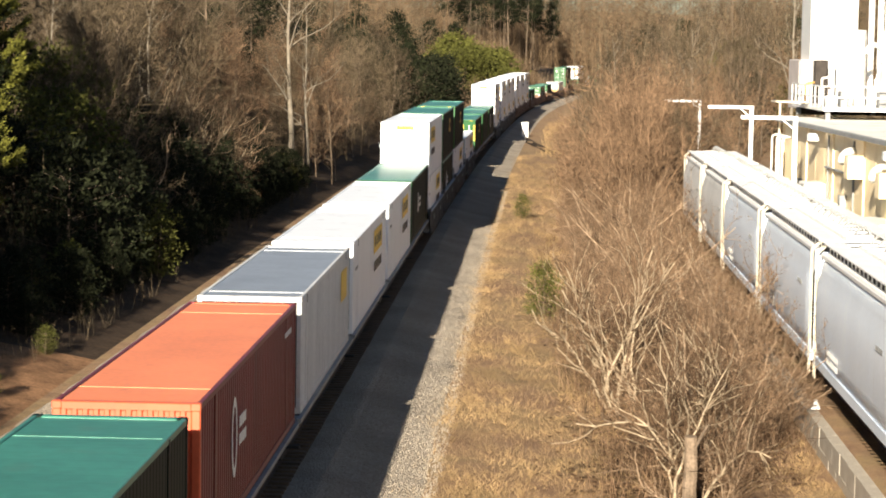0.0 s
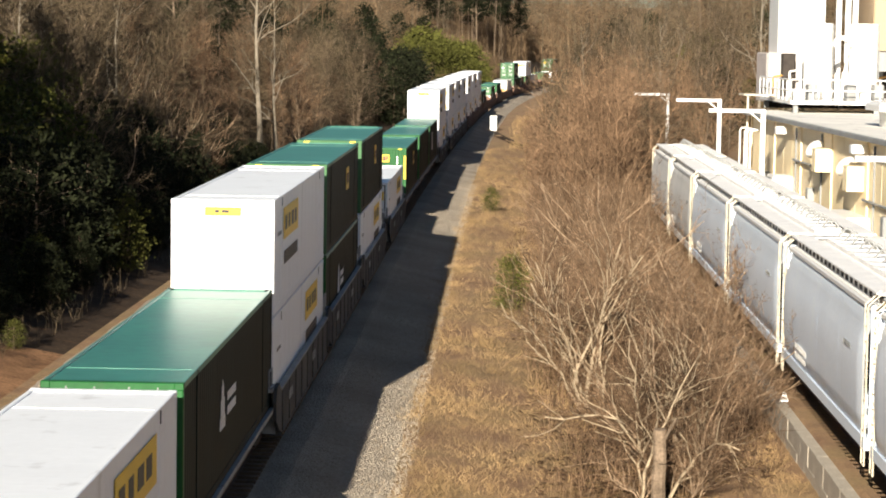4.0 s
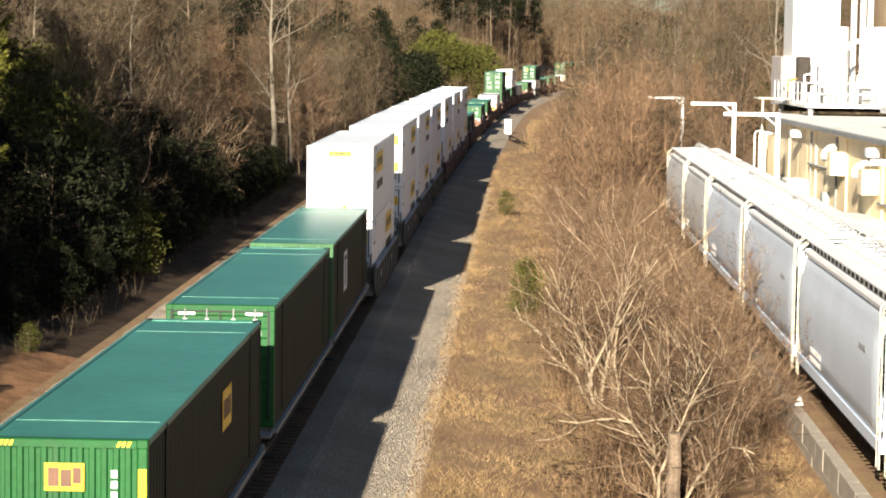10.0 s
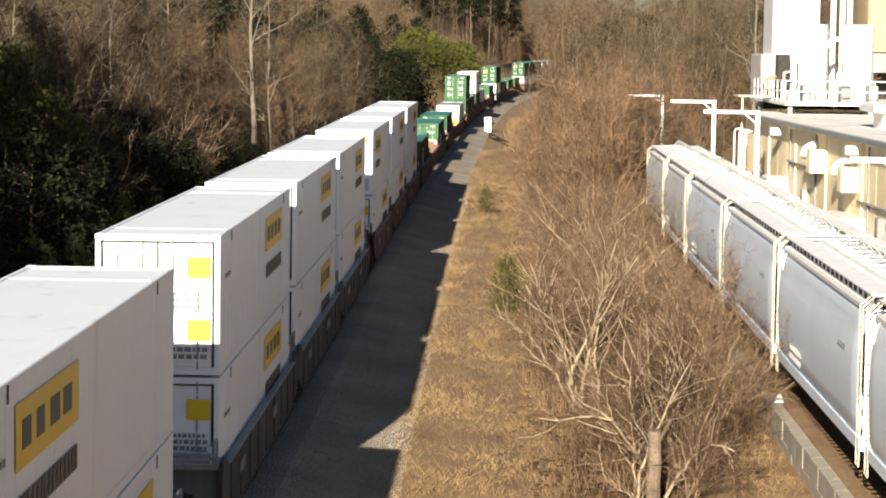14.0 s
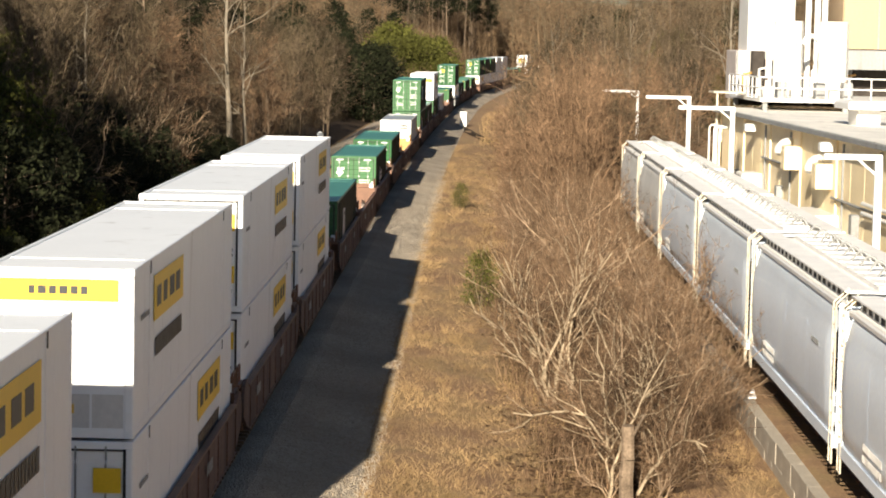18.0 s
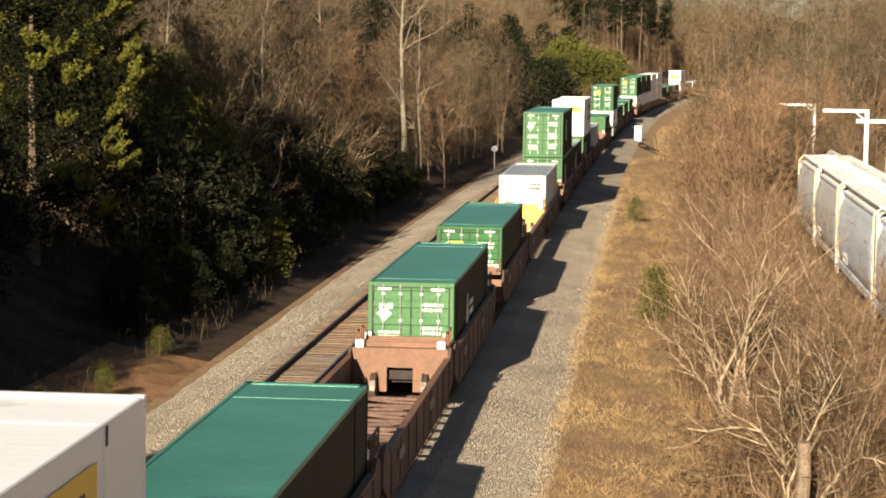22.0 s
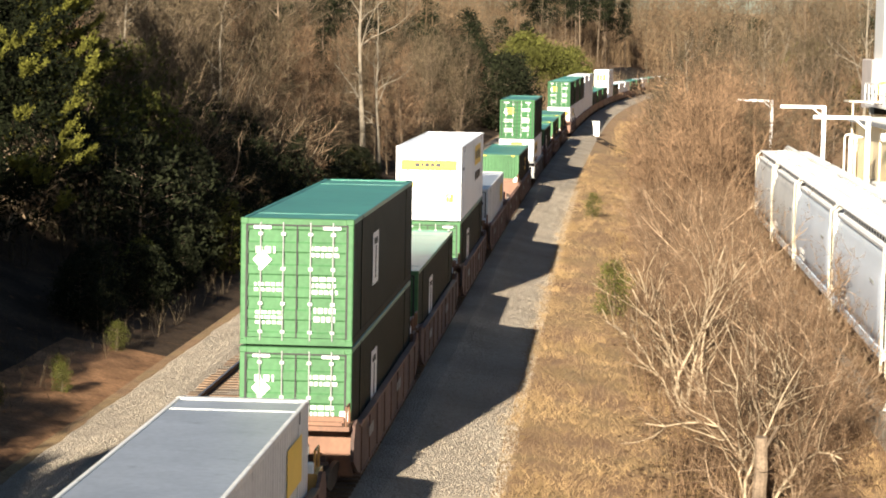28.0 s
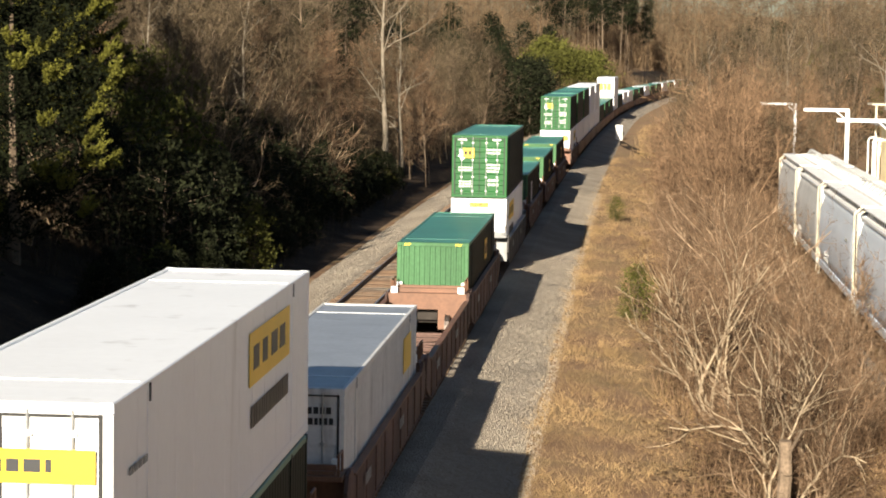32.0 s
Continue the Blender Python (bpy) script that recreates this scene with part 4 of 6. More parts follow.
KINDS = {
    "gd": lambda: container("green", "doors", "green steel container with white markings on its doors", "", 1, "mark", True),
    "gy": lambda: container("green", "doors", "green ribbed steel container with a yellow logo panel on its doors", "yellow", 2, ""),
    "gt": lambda: container("green", "doors", "dark green steel container with a white striped side logo", "", 3, "tree"),
    "gf": lambda: container("green", "front", "green corrugated container with yellow logo panel and white diamond", "yellow", 4, "panel"),
    "gp": lambda: container("green", "front", "faded green corrugated container with small yellow hazard stripes", "", 5, "panel", True),
    "wd": lambda: container("white", "doors", "white container with black-framed doors and yellow side panel", "", 6),
    "wb": lambda: container("white", "doors", "white container with a yellow band across its doors", "band", 7),
    "wf": lambda: container("white", "front", "white smooth-walled container with a small yellow front band", "", 8),
    "ww": lambda: container("white", "front", "white smooth-walled container with a wide yellow front band", "band", 9),
    "gr": lambda: container("grey", "doors", "dirty white ribbed container with a bare grey metal roof", "", 10),
    "gts": lambda: container("green", "doors", "shorter green steel container with a white striped side logo", "", 3, "tree", True, 14.85),
    "gys": lambda: container("green", "doors", "shorter green steel container with a yellow logo panel on its doors", "yellow", 2, "", False, 14.85),
    "grs": lambda: container("grey", "doors", "dirty white ribbed shorter container with a bare grey metal roof", "", 10, "", False, 14.85),
    "fg": lambda: far_container("green", "dark green steel container far down the line"),
    "fw": lambda: far_container("white", "white container far down the line"),
    "or": lambda: container("orange", "front", "orange-red ribbed steel container with a white ring logo", "", 11),
}
CARS = {
    "s": lambda: spine_car("grey skeletal spine car with pale side rails"),
    "r": lambda: well_car(M_CARRED, "faded red-brown well car with deep side sills", 1),
    "y": lambda: well_car(M_CARRED, "red-brown well car with faded yellow end platforms", 2, M_CARYEL),
    "f": lambda: far_car("red-brown well car far down the line"),
    "g": lambda: well_car(M_CARGREY, "grimy grey well car with deep side sills", 3, None, M_CARDARK),
}
# near end of each box at time zero, lower box, upper box, car
CONSIST = [
    (22.6, "gt", "", "s"), (40.2, "or", "", "s"), (57.1, "grs", "", "s"), (74.2, "wd", "", "s"), (92.0, "wd", "", "s"), (109.0, "gt", "", "s"),
    (125.6, "wd", "wf", "g"), (142.9, "gt", "gp", "g"), (161.3, "wd", "gp", "g"), (183.0, "wd", "", "g"),
    (203.7, "gf", "", "s"), (222.8, "gy", "", "s"), (240.3, "gd", "", "s"),
    (259.7, "wd", "wf", "g"), (282.8, "wd", "wd", "g"), (301.0, "wd", "wd", "g"), (318.9, "wd", "wd", "g"),
    (341.2, "wd", "ww", "r"), (359.9, "wd", "wd", "r"), (378.9, "wd", "wd", "r"), (400.7, "gd", "", "r"), (419.2, "", "", "r"),
    (437.8, "gts", "", "r"), (460.7, "gys", "", "r"), (480.2, "", "", "y"), (499.0, "grs", "", "y"),
    (522.3, "gd", "gd", "r"), (541.2, "gd", "", "r"), (561.8, "gd", "wb", "r"), (583.6, "gr", "", "r"), (602.0, "", "", "r"),
    (620.4, "gp", "", "r"), (646.0, "wf", "gy", "g"), (668.0, "gd", "", "r"), (690.0, "gp", "", "r"), (712.0, "gp", "", "r"),
    (742.0, "wd", "gy", "r"), (761.0, "fw", "fg", "f"), (780.0, "fw", "fg", "f"), (799.0, "fw", "fw", "f"), (818.0, "fw", "fw", "f"),
    (837.0, "fg", "", "f"), (856.0, "fg", "", "f"), (875.0, "fg", "", "f"), (895.0, "fw", "fw", "f"), (914.0, "fg", "", "f"), (933.0, "fw", "", "f"), (952.0, "fw", "", "f"), (971.0, "fg", "", "f"),
    (990.0, "fg", "", "f"), (1009.0, "fw", "", "f"), (1028.0, "fg", "", "f"), (1047.0, "fg", "", "f"), (1066.0, "fw", "", "f"), (1085.0, "fg", "", "f"), (1104.0, "fw", "", "f"), (1123.0, "fg", "", "f"), (1142.0, "fw", "", "f"), (1161.0, "fg", "", "f"),
]
made = {}


def take(kind, table):
    """The first of a kind is built, the others are copies of it."""
    if kind in made:
        return copy_thing(made[kind], Matrix.Identity(4))
    made[kind] = table[kind]()
    return made[kind]


for start, low, high, car in CONSIST:
    mid = start + LONG / 2
    CARRIED.append((take(car, CARS), mid, 0.0))
    base = 1.05 if car == "s" else 0.28
    if low:
        CARRIED.append((take(low, KINDS), mid, base))
    if high:
        CARRIED.append((take(high, KINDS), mid, base + TALL + 0.06))


def motions():
    """The whole train runs towards the overpass at one speed along the line."""
    for ob, mid, z in CARRIED:
        rows = []
        for k in range(17):
            y = mid - SPEED * 2.0 * k
            rows.append((2.0 * k, pose(MAIN + bend(y), y, z, 0, 0, -math.degrees(math.atan(slope(y))))))
        walk(ob, rows)


# ---- winter woods ----
def tubes(segs, n):
    """Tapered tubes for rows of x0 y0 z0 x1 y1 z1 r0 r1."""
    a = np.array(segs, float)
    p, q, r0, r1 = a[:, 0:3], a[:, 3:6], a[:, 6:7], a[:, 7:8]
    w = q - p
    w /= np.linalg.norm(w, axis=1, keepdims=True) + 1e-9
    h = np.where(np.abs(w[:, 2:3]) < 0.8, [[0, 0, 1.0]], [[1.0, 0, 0]])
    u = np.cross(w, h)
    u /= np.linalg.norm(u, axis=1, keepdims=True)
    s = np.cross(w, u)
    k = len(a)
    v = np.zeros((k, 2 * n, 3))
    for i in range(n):
        d = u * math.cos(2 * math.pi * i / n) + s * math.sin(2 * math.pi * i / n)
        v[:, i], v[:, n + i] = p + d * r0, q + d * r1
    base = (np.arange(k) * 2 * n)[:, None, None]
    quad = np.array([[i, (i + 1) % n, n + (i + 1) % n, n + i] for i in range(n)])[None]
    return v.reshape(-1, 3).tolist(), (base + quad).reshape(-1, 4).tolist()


def blades(rows, rng):
    """Thin tapered slips for rows of x0 y0 z0 x1 y1 z1 width."""
    a = np.array(rows, float)
    p, q, w = a[:, 0:3], a[:, 3:6], a[:, 6:7]
    d = q - p
    side = np.cross(d, rng.normal(size=d.shape))
    side /= np.linalg.norm(side, axis=1, keepdims=True) + 1e-9
    v = np.stack([p - side * w / 2, p + side * w / 2, q], 1)
    return v.reshape(-1, 3).tolist(), np.arange(len(a) * 3).reshape(-1, 3).tolist()


def wood_mesh(thick, thin, slips, seed, material, n=5):
    v, f = [], []
    for segs, sides in ((thick, n), (thin, 3)):
        if segs:
            vv, ff = tubes(segs, sides)
            f += [[i + len(v) for i in t] for t in ff]
            v += vv
    if slips:
        vv, ff = blades(slips, np.random.default_rng(seed))
        f += [[i + len(v) for i in t] for t in ff]
        v += vv
    me = raw(v, f)
    me.materials.append(material)
    return me


def shoot(p, d, length, r, steps, rng, bendy=0.18, rise=0.05, taper=0.75):
    """A wandering limb: its segments and its points."""
    out, pts = [], [(p.copy(), d.copy(), r)]
    for i in range(steps):
        d = (d + Vector((rng.gauss(0, bendy), rng.gauss(0, bendy), rng.gauss(0, bendy) + rise))).normalized()
        q = p + d * (length / steps)
        r2 = r * (taper ** (1.0))
        out.append((*p, *q, r, r2))
        p, r = q, r2
        pts.append((p.copy(), d.copy(), r))
    return out, pts


def side_way(d, ang, rng):
    o = d.orthogonal().normalized()
    o.rotate(Matrix.Rotation(rng.uniform(0, 2 * math.pi), 3, d))
    return (d * math.cos(ang) + o * math.sin(ang)).normalized()


def bare_tree(seed, height, limbs=15, girth=0.17, low=0.3, spread=0.33, fine=1.0):
    """Trunk mesh and crown mesh of a leafless tree."""
    rng = random.Random(seed)
    trunk, pts = shoot(Vector((0, 0, -0.3)), Vector((rng.gauss(0, 0.05), rng.gauss(0, 0.05), 1)).normalized(), height, girth, 9, rng, 0.06, 0.1, 0.8)
    thick, thin, slips = [], [], []
    for i in range(limbs):
        k = low + (0.97 - low) * (i + rng.random()) / limbs
        j = min(len(pts) - 2, int(k * 9))
        a, b = pts[j], pts[j + 1]
        t = k * 9 - j
        p = a[0].lerp(b[0], t)
        d = side_way(a[1], radians(rng.uniform(28, 58)), rng)
        ln = height * spread * (1.15 - 0.75 * k) * rng.uniform(0.7, 1.3)
        seg, lp = shoot(p, d, ln, max(0.025, a[2] * 0.5), 5, rng, 0.16, 0.08, 0.74)
        thick += seg
        for m in range(int(7 * fine)):
            jj = rng.randint(1, 5)
            p2, d2, r2 = lp[jj]
            seg2, lp2 = shoot(p2, side_way(d2, radians(rng.uniform(25, 60)), rng), ln * rng.uniform(0.25, 0.5), max(0.012, r2 * 0.6), 3, rng, 0.2, 0.08, 0.65)
            thin += seg2
            for q in range(8):
                p3, d3, r3 = lp2[rng.randint(0, 3)]
                e = p3 + side_way(d3, radians(rng.uniform(15, 60)), rng) * rng.uniform(0.4, 1.1)
                slips.append((*p3, *e, 0.032))
                for _ in range(3):
                    s = p3.lerp(e, rng.uniform(0.2, 1.0))
                    w = side_way((e - p3).normalized(), radians(rng.uniform(20, 60)), rng) * rng.uniform(0.2, 0.6)
                    slips.append((*s, *(s + w), 0.024))
    return (trunk + thick, thin), slips


def sapling(seed, height, stems, lean=0.5, twiggy=1.0):
    """Several crooked stems from one stool, forking outwards: stem segments and twig slips."""
    rng = random.Random(seed)
    stem, thin, slips = [], [], []
    for i in range(stems):
        a = 2 * math.pi * i / stems + rng.uniform(-0.5, 0.5)
        l = lean * rng.uniform(0.3, 1.15)
        d = Vector((math.cos(a) * l, math.sin(a) * l, 1)).normalized()
        h = height * rng.uniform(0.6, 1.05)
        seg, pts = shoot(Vector((rng.gauss(0, 0.2), rng.gauss(0, 0.2), -0.2)), d, h, rng.uniform(0.04, 0.072), 9, rng, 0.25, 0.05, 0.86)
        stem += seg
        for m in range(int(6 * twiggy)):
            p, d2, r = pts[rng.randint(2, 8)]
            ln = h * rng.uniform(0.2, 0.46)
            seg2, pts2 = shoot(p, side_way(d2, radians(rng.uniform(22, 48)), rng), ln, r * 0.72, 4, rng, 0.26, 0.05, 0.76)
            thin += seg2
            for q in range(9):
                p3, d3, r3 = pts2[rng.randint(0, 4)]
                e = p3 + side_way(d3, radians(rng.uniform(15, 50)), rng) * rng.uniform(0.3, 0.9)
                slips.append((*p3, *e, 0.024))
                for _ in range(4):
                    s = p3.lerp(e, rng.uniform(0.2, 1.0))
                    w = side_way((e - p3).normalized(), radians(rng.uniform(18, 55)), rng) * rng.uniform(0.15, 0.5)
                    slips.append((*s, *(s + w), 0.017))
    return stem, thin, slips


def leaf_clumps(centres, rng, size, count, leaf, flat=0.55):
    """Clumps of small leaf sprays round given centres."""
    n = len(centres)
    c = np.repeat(np.array(centres, float), count, 0)
    off = rng.normal(size=(n * count, 3)) * size * np.array([1, 1, flat])
    p = c + off
    d = off / (np.linalg.norm(off, axis=1, keepdims=True) + 1e-6) + rng.normal(size=p.shape) * 0.7 + [0, 0, 0.25]
    d /= np.linalg.norm(d, axis=1, keepdims=True)
    s = np.cross(d, rng.normal(size=p.shape))
    s /= np.linalg.norm(s, axis=1, keepdims=True) + 1e-9
    ln = leaf * rng.uniform(0.6, 1.3, (len(p), 1))
    v = np.stack([p - s * ln * 0.28, p + s * ln * 0.28, p + d * ln], 1)
    return v.reshape(-1, 3).tolist(), np.arange(len(p) * 3).reshape(-1, 3).tolist()


def evergreen(seed, height, radius, clumps, count=26, leaf=0.26, shape="egg", low=0.05):
    """Trunk segments and a crown of leaf sprays on short limbs, with an uneven outline."""
    rng = random.Random(seed)
    trunk, pts = shoot(Vector((0, 0, -0.3)), Vector((0, 0, 1)), height * 0.95, 0.1 + height * 0.012, 8, rng, 0.03, 0.1, 0.8)
    centres, limbs = [], []
    lobes = [(rng.uniform(0, 6.28), rng.uniform(0.75, 1.25)) for _ in range(7)]
    for i in range(clumps):
        k = low + (0.99 - low) * ((i + rng.random()) / clumps)
        prof = (1 - k) ** 0.75 * 1.05 + 0.05 if shape == "cone" else math.sin(math.pi * min(1, 0.18 + 0.8 * k)) ** 0.7
        a = rng.uniform(0, 6.28)
        lobe = sum(w * max(0, math.cos(a - b)) ** 3 for b, w in lobes) / 2.2 + 0.55
        r = radius * prof * min(1.3, lobe) * rng.uniform(0.45, 1.08)
        z = k * height
        centres.append((math.cos(a) * r, math.sin(a) * r, z))
        if i % 3 == 0:
            limbs.append((0, 0, z - 0.25 * r, math.cos(a) * r, math.sin(a) * r, z, 0.03, 0.008))
    v, f = leaf_clumps(centres, np.random.default_rng(seed), 0.24 * radius / 2.6 + 0.12, count, leaf)
    return trunk, limbs, v, f


TREES = {}


def tree_kind(key, name, make):
    """Builds one tree as a thing with trunk and crown; later ones are copies."""
    TREES[key] = (name, make)


def finish(key, label, category, m):
    if key in made:
        o = copy_thing(made[key], m)
    else:
        name, make = TREES[key]
        o = thing(name, label, category)
        for pname, me, lab in make():
            part(pname, me, None, o, lab)
        made[key] = o
        o.matrix_basis = m
    tagged(o, label, category, "trees of the woods" if category == "tree" else "")
    return o


def tree_maker(seed, h, limbs, girth, low, spread, fine, twig):
    def make():
        (a, b), c = bare_tree(seed, h, limbs, girth, low, spread, fine)
        return [("trunk", wood_mesh(a, b, [], seed, M_BARK), ""), ("crown", wood_mesh([], [], c, seed, twig), "fine leafless twigs")]
    return make


for i in range(5):
    tree_kind(f"bare{i}", "bare_tree", tree_maker(100 + i, 15 + 2.2 * i, 15 + i, 0.15 + 0.025 * i, 0.25 + 0.05 * (i % 3), 0.3 + 0.03 * (i % 2), 1.0, M_TWIG))
for i in range(3):
    tree_kind(f"young{i}", "young_tree", tree_maker(140 + i, 8.5 + 1.6 * i, 18, 0.085, 0.12, 0.36, 0.9, M_TWIG if i != 1 else M_REDTWIG))


def pale_make(seed, h, limbs, girth, low, spread):
    def make():
        (a, b), c = bare_tree(seed, h, limbs, girth, low, spread, 0.8)
        return [("trunk", wood_mesh(a, b, [], seed, M_PALEBARK, 7), "pale sunlit trunk and limbs"), ("crown", wood_mesh([], [], c, seed, M_TWIG), "fine leafless twigs")]
    return make


for i in range(2):
    tree_kind(f"pale{i}", "bare_tree", pale_make(160 + i, 20 - 5 * i, 13, 0.3 - 0.15 * i, 0.3 - 0.1 * i, 0.3 + 0.03 * i))


def sap_make(seed, h, stems, lean, tw, bark, twig):
    def make():
        a, b, t = sapling(seed, h, stems, lean, tw)
        return [("branchwork", wood_mesh(a, b, [], seed, bark, 5), "crooked forking stems"), ("crown", wood_mesh([], [], t, seed, twig), "fine reddish-brown twigs")]
    return make


for i in range(5):
    tree_kind(f"sap{i}", "shrub_clump", sap_make(200 + i, 5.0 + 0.6 * i, 5 + i % 3, 0.6, 1.55, M_DULLSTEM, M_REDTWIG))
for i in range(2):
    tree_kind(f"hero{i}", "shrub_clump", sap_make(230 + i, 5.3 - 0.6 * i, 6 - i, 0.4, 2.0, M_STEM, M_REDTWIG))
for i in range(3):
    tree_kind(f"bush{i}", "shrub_clump", sap_make(240 + i, 4.6 + 0.6 * i, 7, 0.6, 1.4, M_DULLSTEM, M_TWIG))


def ever_make(seed, h, r, clumps, count, leaf, shape, m, low=0.05):
    def make():
        t, limbs, v, f = evergreen(seed, h, r, clumps, count, leaf, shape, low)
        crown = raw(v, f)
        crown.materials.append(m)
        return [("trunk", wood_mesh(t, limbs, [], seed, M_BARK, 6), ""), ("crown", crown, "dense evergreen sprays")]
    return make


def cedar_make():
    """A big evergreen: feathery lit tufts at the ends of its boughs, shade painted into its inner mass."""
    rng = random.Random(300)
    trunk, pts = shoot(Vector((0, 0, -0.3)), Vector((0, 0, 1)), 17, 0.32, 8, rng, 0.03, 0.1, 0.8)
    nr = np.random.default_rng(300)
    v, f, limbs, core = [], [], [], []
    for i in range(96):
        k = 0.1 + 0.88 * (i + rng.random()) / 96
        a = rng.uniform(0, 6.28)
        r = 4.3 * math.sin(math.pi * min(1, 0.2 + 0.78 * k)) ** 0.6 * rng.uniform(0.7, 1.12)
        tip = Vector((math.cos(a) * r, math.sin(a) * r, k * 17.5 + 0.2 * r))
        root = Vector((0, 0, k * 17.5 - 0.2 * r))
        limbs.append((*root, *tip, 0.05, 0.012))
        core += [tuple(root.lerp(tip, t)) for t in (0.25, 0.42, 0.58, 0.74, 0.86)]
        way = (tip - root).normalized()
        flat = Vector((-way.y, way.x, 0)).normalized()
        size = rng.uniform(0.8, 1.45)
        # a spray: fingers that fan out in one leaning plane and curl up
        for q in range(rng.randint(11, 16)):
            d = (way + flat * rng.uniform(-1.1, 1.1) + Vector((0, 0, rng.gauss(0.25, 0.25)))).normalized()
            ln = size * rng.uniform(0.45, 1.0)
            n = 44
            t = nr.uniform(0.05, 1, (n, 1))
            start = np.array(tip - way * 0.35 * size)
            p = start[None] + np.array(d)[None] * t * ln + np.array([[0, 0, 0.25]]) * t * t * ln + nr.normal(size=(n, 3)) * 0.045
            e = np.array(d)[None] * 0.7 + nr.normal(size=(n, 3)) * 0.5 + [0, 0, 0.25]
            e /= np.linalg.norm(e, axis=1, keepdims=True)
            s_ = np.cross(e, nr.normal(size=(n, 3)))
            s_ /= np.linalg.norm(s_, axis=1, keepdims=True)
            b = len(v)
            v += np.stack([p - s_ * 0.04, p + s_ * 0.04, p + e * 0.16], 1).reshape(-1, 3).tolist()
            f += (np.arange(n * 3).reshape(-1, 3) + b).tolist()
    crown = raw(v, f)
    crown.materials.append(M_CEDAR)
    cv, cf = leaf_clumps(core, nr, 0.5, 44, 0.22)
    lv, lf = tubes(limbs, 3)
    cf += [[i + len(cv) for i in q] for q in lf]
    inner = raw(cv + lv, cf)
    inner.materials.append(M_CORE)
    return [("trunk", wood_mesh(trunk, [], [], 300, M_BARK, 6), ""), ("crown", crown, "tufted yellow-green sprays"), ("inner_crown", inner, "inner foliage with shade in its colour")]


tree_kind("cedar", "evergreen_tree", cedar_make)
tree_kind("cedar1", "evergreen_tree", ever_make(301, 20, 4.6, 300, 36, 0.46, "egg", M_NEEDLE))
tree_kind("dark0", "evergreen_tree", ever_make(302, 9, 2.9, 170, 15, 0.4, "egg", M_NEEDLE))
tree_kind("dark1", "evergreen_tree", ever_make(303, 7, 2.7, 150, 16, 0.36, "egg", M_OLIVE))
tree_kind("olive", "evergreen_bush", ever_make(304, 4.5, 2.6, 120, 30, 0.28, "egg", M_OLIVE))
tree_kind("shrublet", "evergreen_bush", ever_make(305, 2.0, 0.6, 90, 30, 0.1, "egg", M_OLIVE))


def pine_make():
    rng = random.Random(330)
    trunk, pts = shoot(Vector((0, 0, -0.3)), Vector((0, 0, 1)), 22, 0.15, 9, rng, 0.015, 0.1, 0.86)
    cs, limbs = [], []
    for i in range(75):
        k = rng.uniform(0.46, 1.0)
        a, r = rng.uniform(0, 6.28), 2.7 * (1.15 - k) ** 0.5 * rng.uniform(0.3, 1.1)
        cs.append((math.cos(a) * r, math.sin(a) * r, k * 22))
        limbs.append((0, 0, k * 22 - 0.6, *cs[-1], 0.04, 0.01))
    v, f = leaf_clumps(cs, np.random.default_rng(330), 0.5, 34, 0.35)
    crown = raw(v, f)
    crown.materials.append(M_NEEDLE)
    t = wood_mesh(trunk, limbs, [], 330, M_BARK, 6)
    return [("trunk", t, "straight bare trunk"), ("crown", crown, "high needle crown")]


tree_kind("pine", "pine_tree", pine_make)

BARE_L, YOUNG_L, SAP_L = "tall leafless grey-brown tree with fine twigs", "young leafless brown tree in the thicket", "many-stemmed leafless shrub with pale stems and reddish twigs"
DARK_L = "dark evergreen tree in the shaded bank"


def plant(key, label, category, x, y, rng, s=1.0, dz=0.0):
    """Stands a tree on the ground; x is counted from the line of the track."""
    wx = x + bend(y)
    finish(key, label, category, Matrix.Translation((wx, y, ground_z(wx, y) + dz)) @ Matrix.Rotation(rng.uniform(0, 6.28), 4, "Z") @ Matrix.Diagonal((s * rng.uniform(0.9, 1.1), s * rng.uniform(0.9, 1.1), s, 1)))


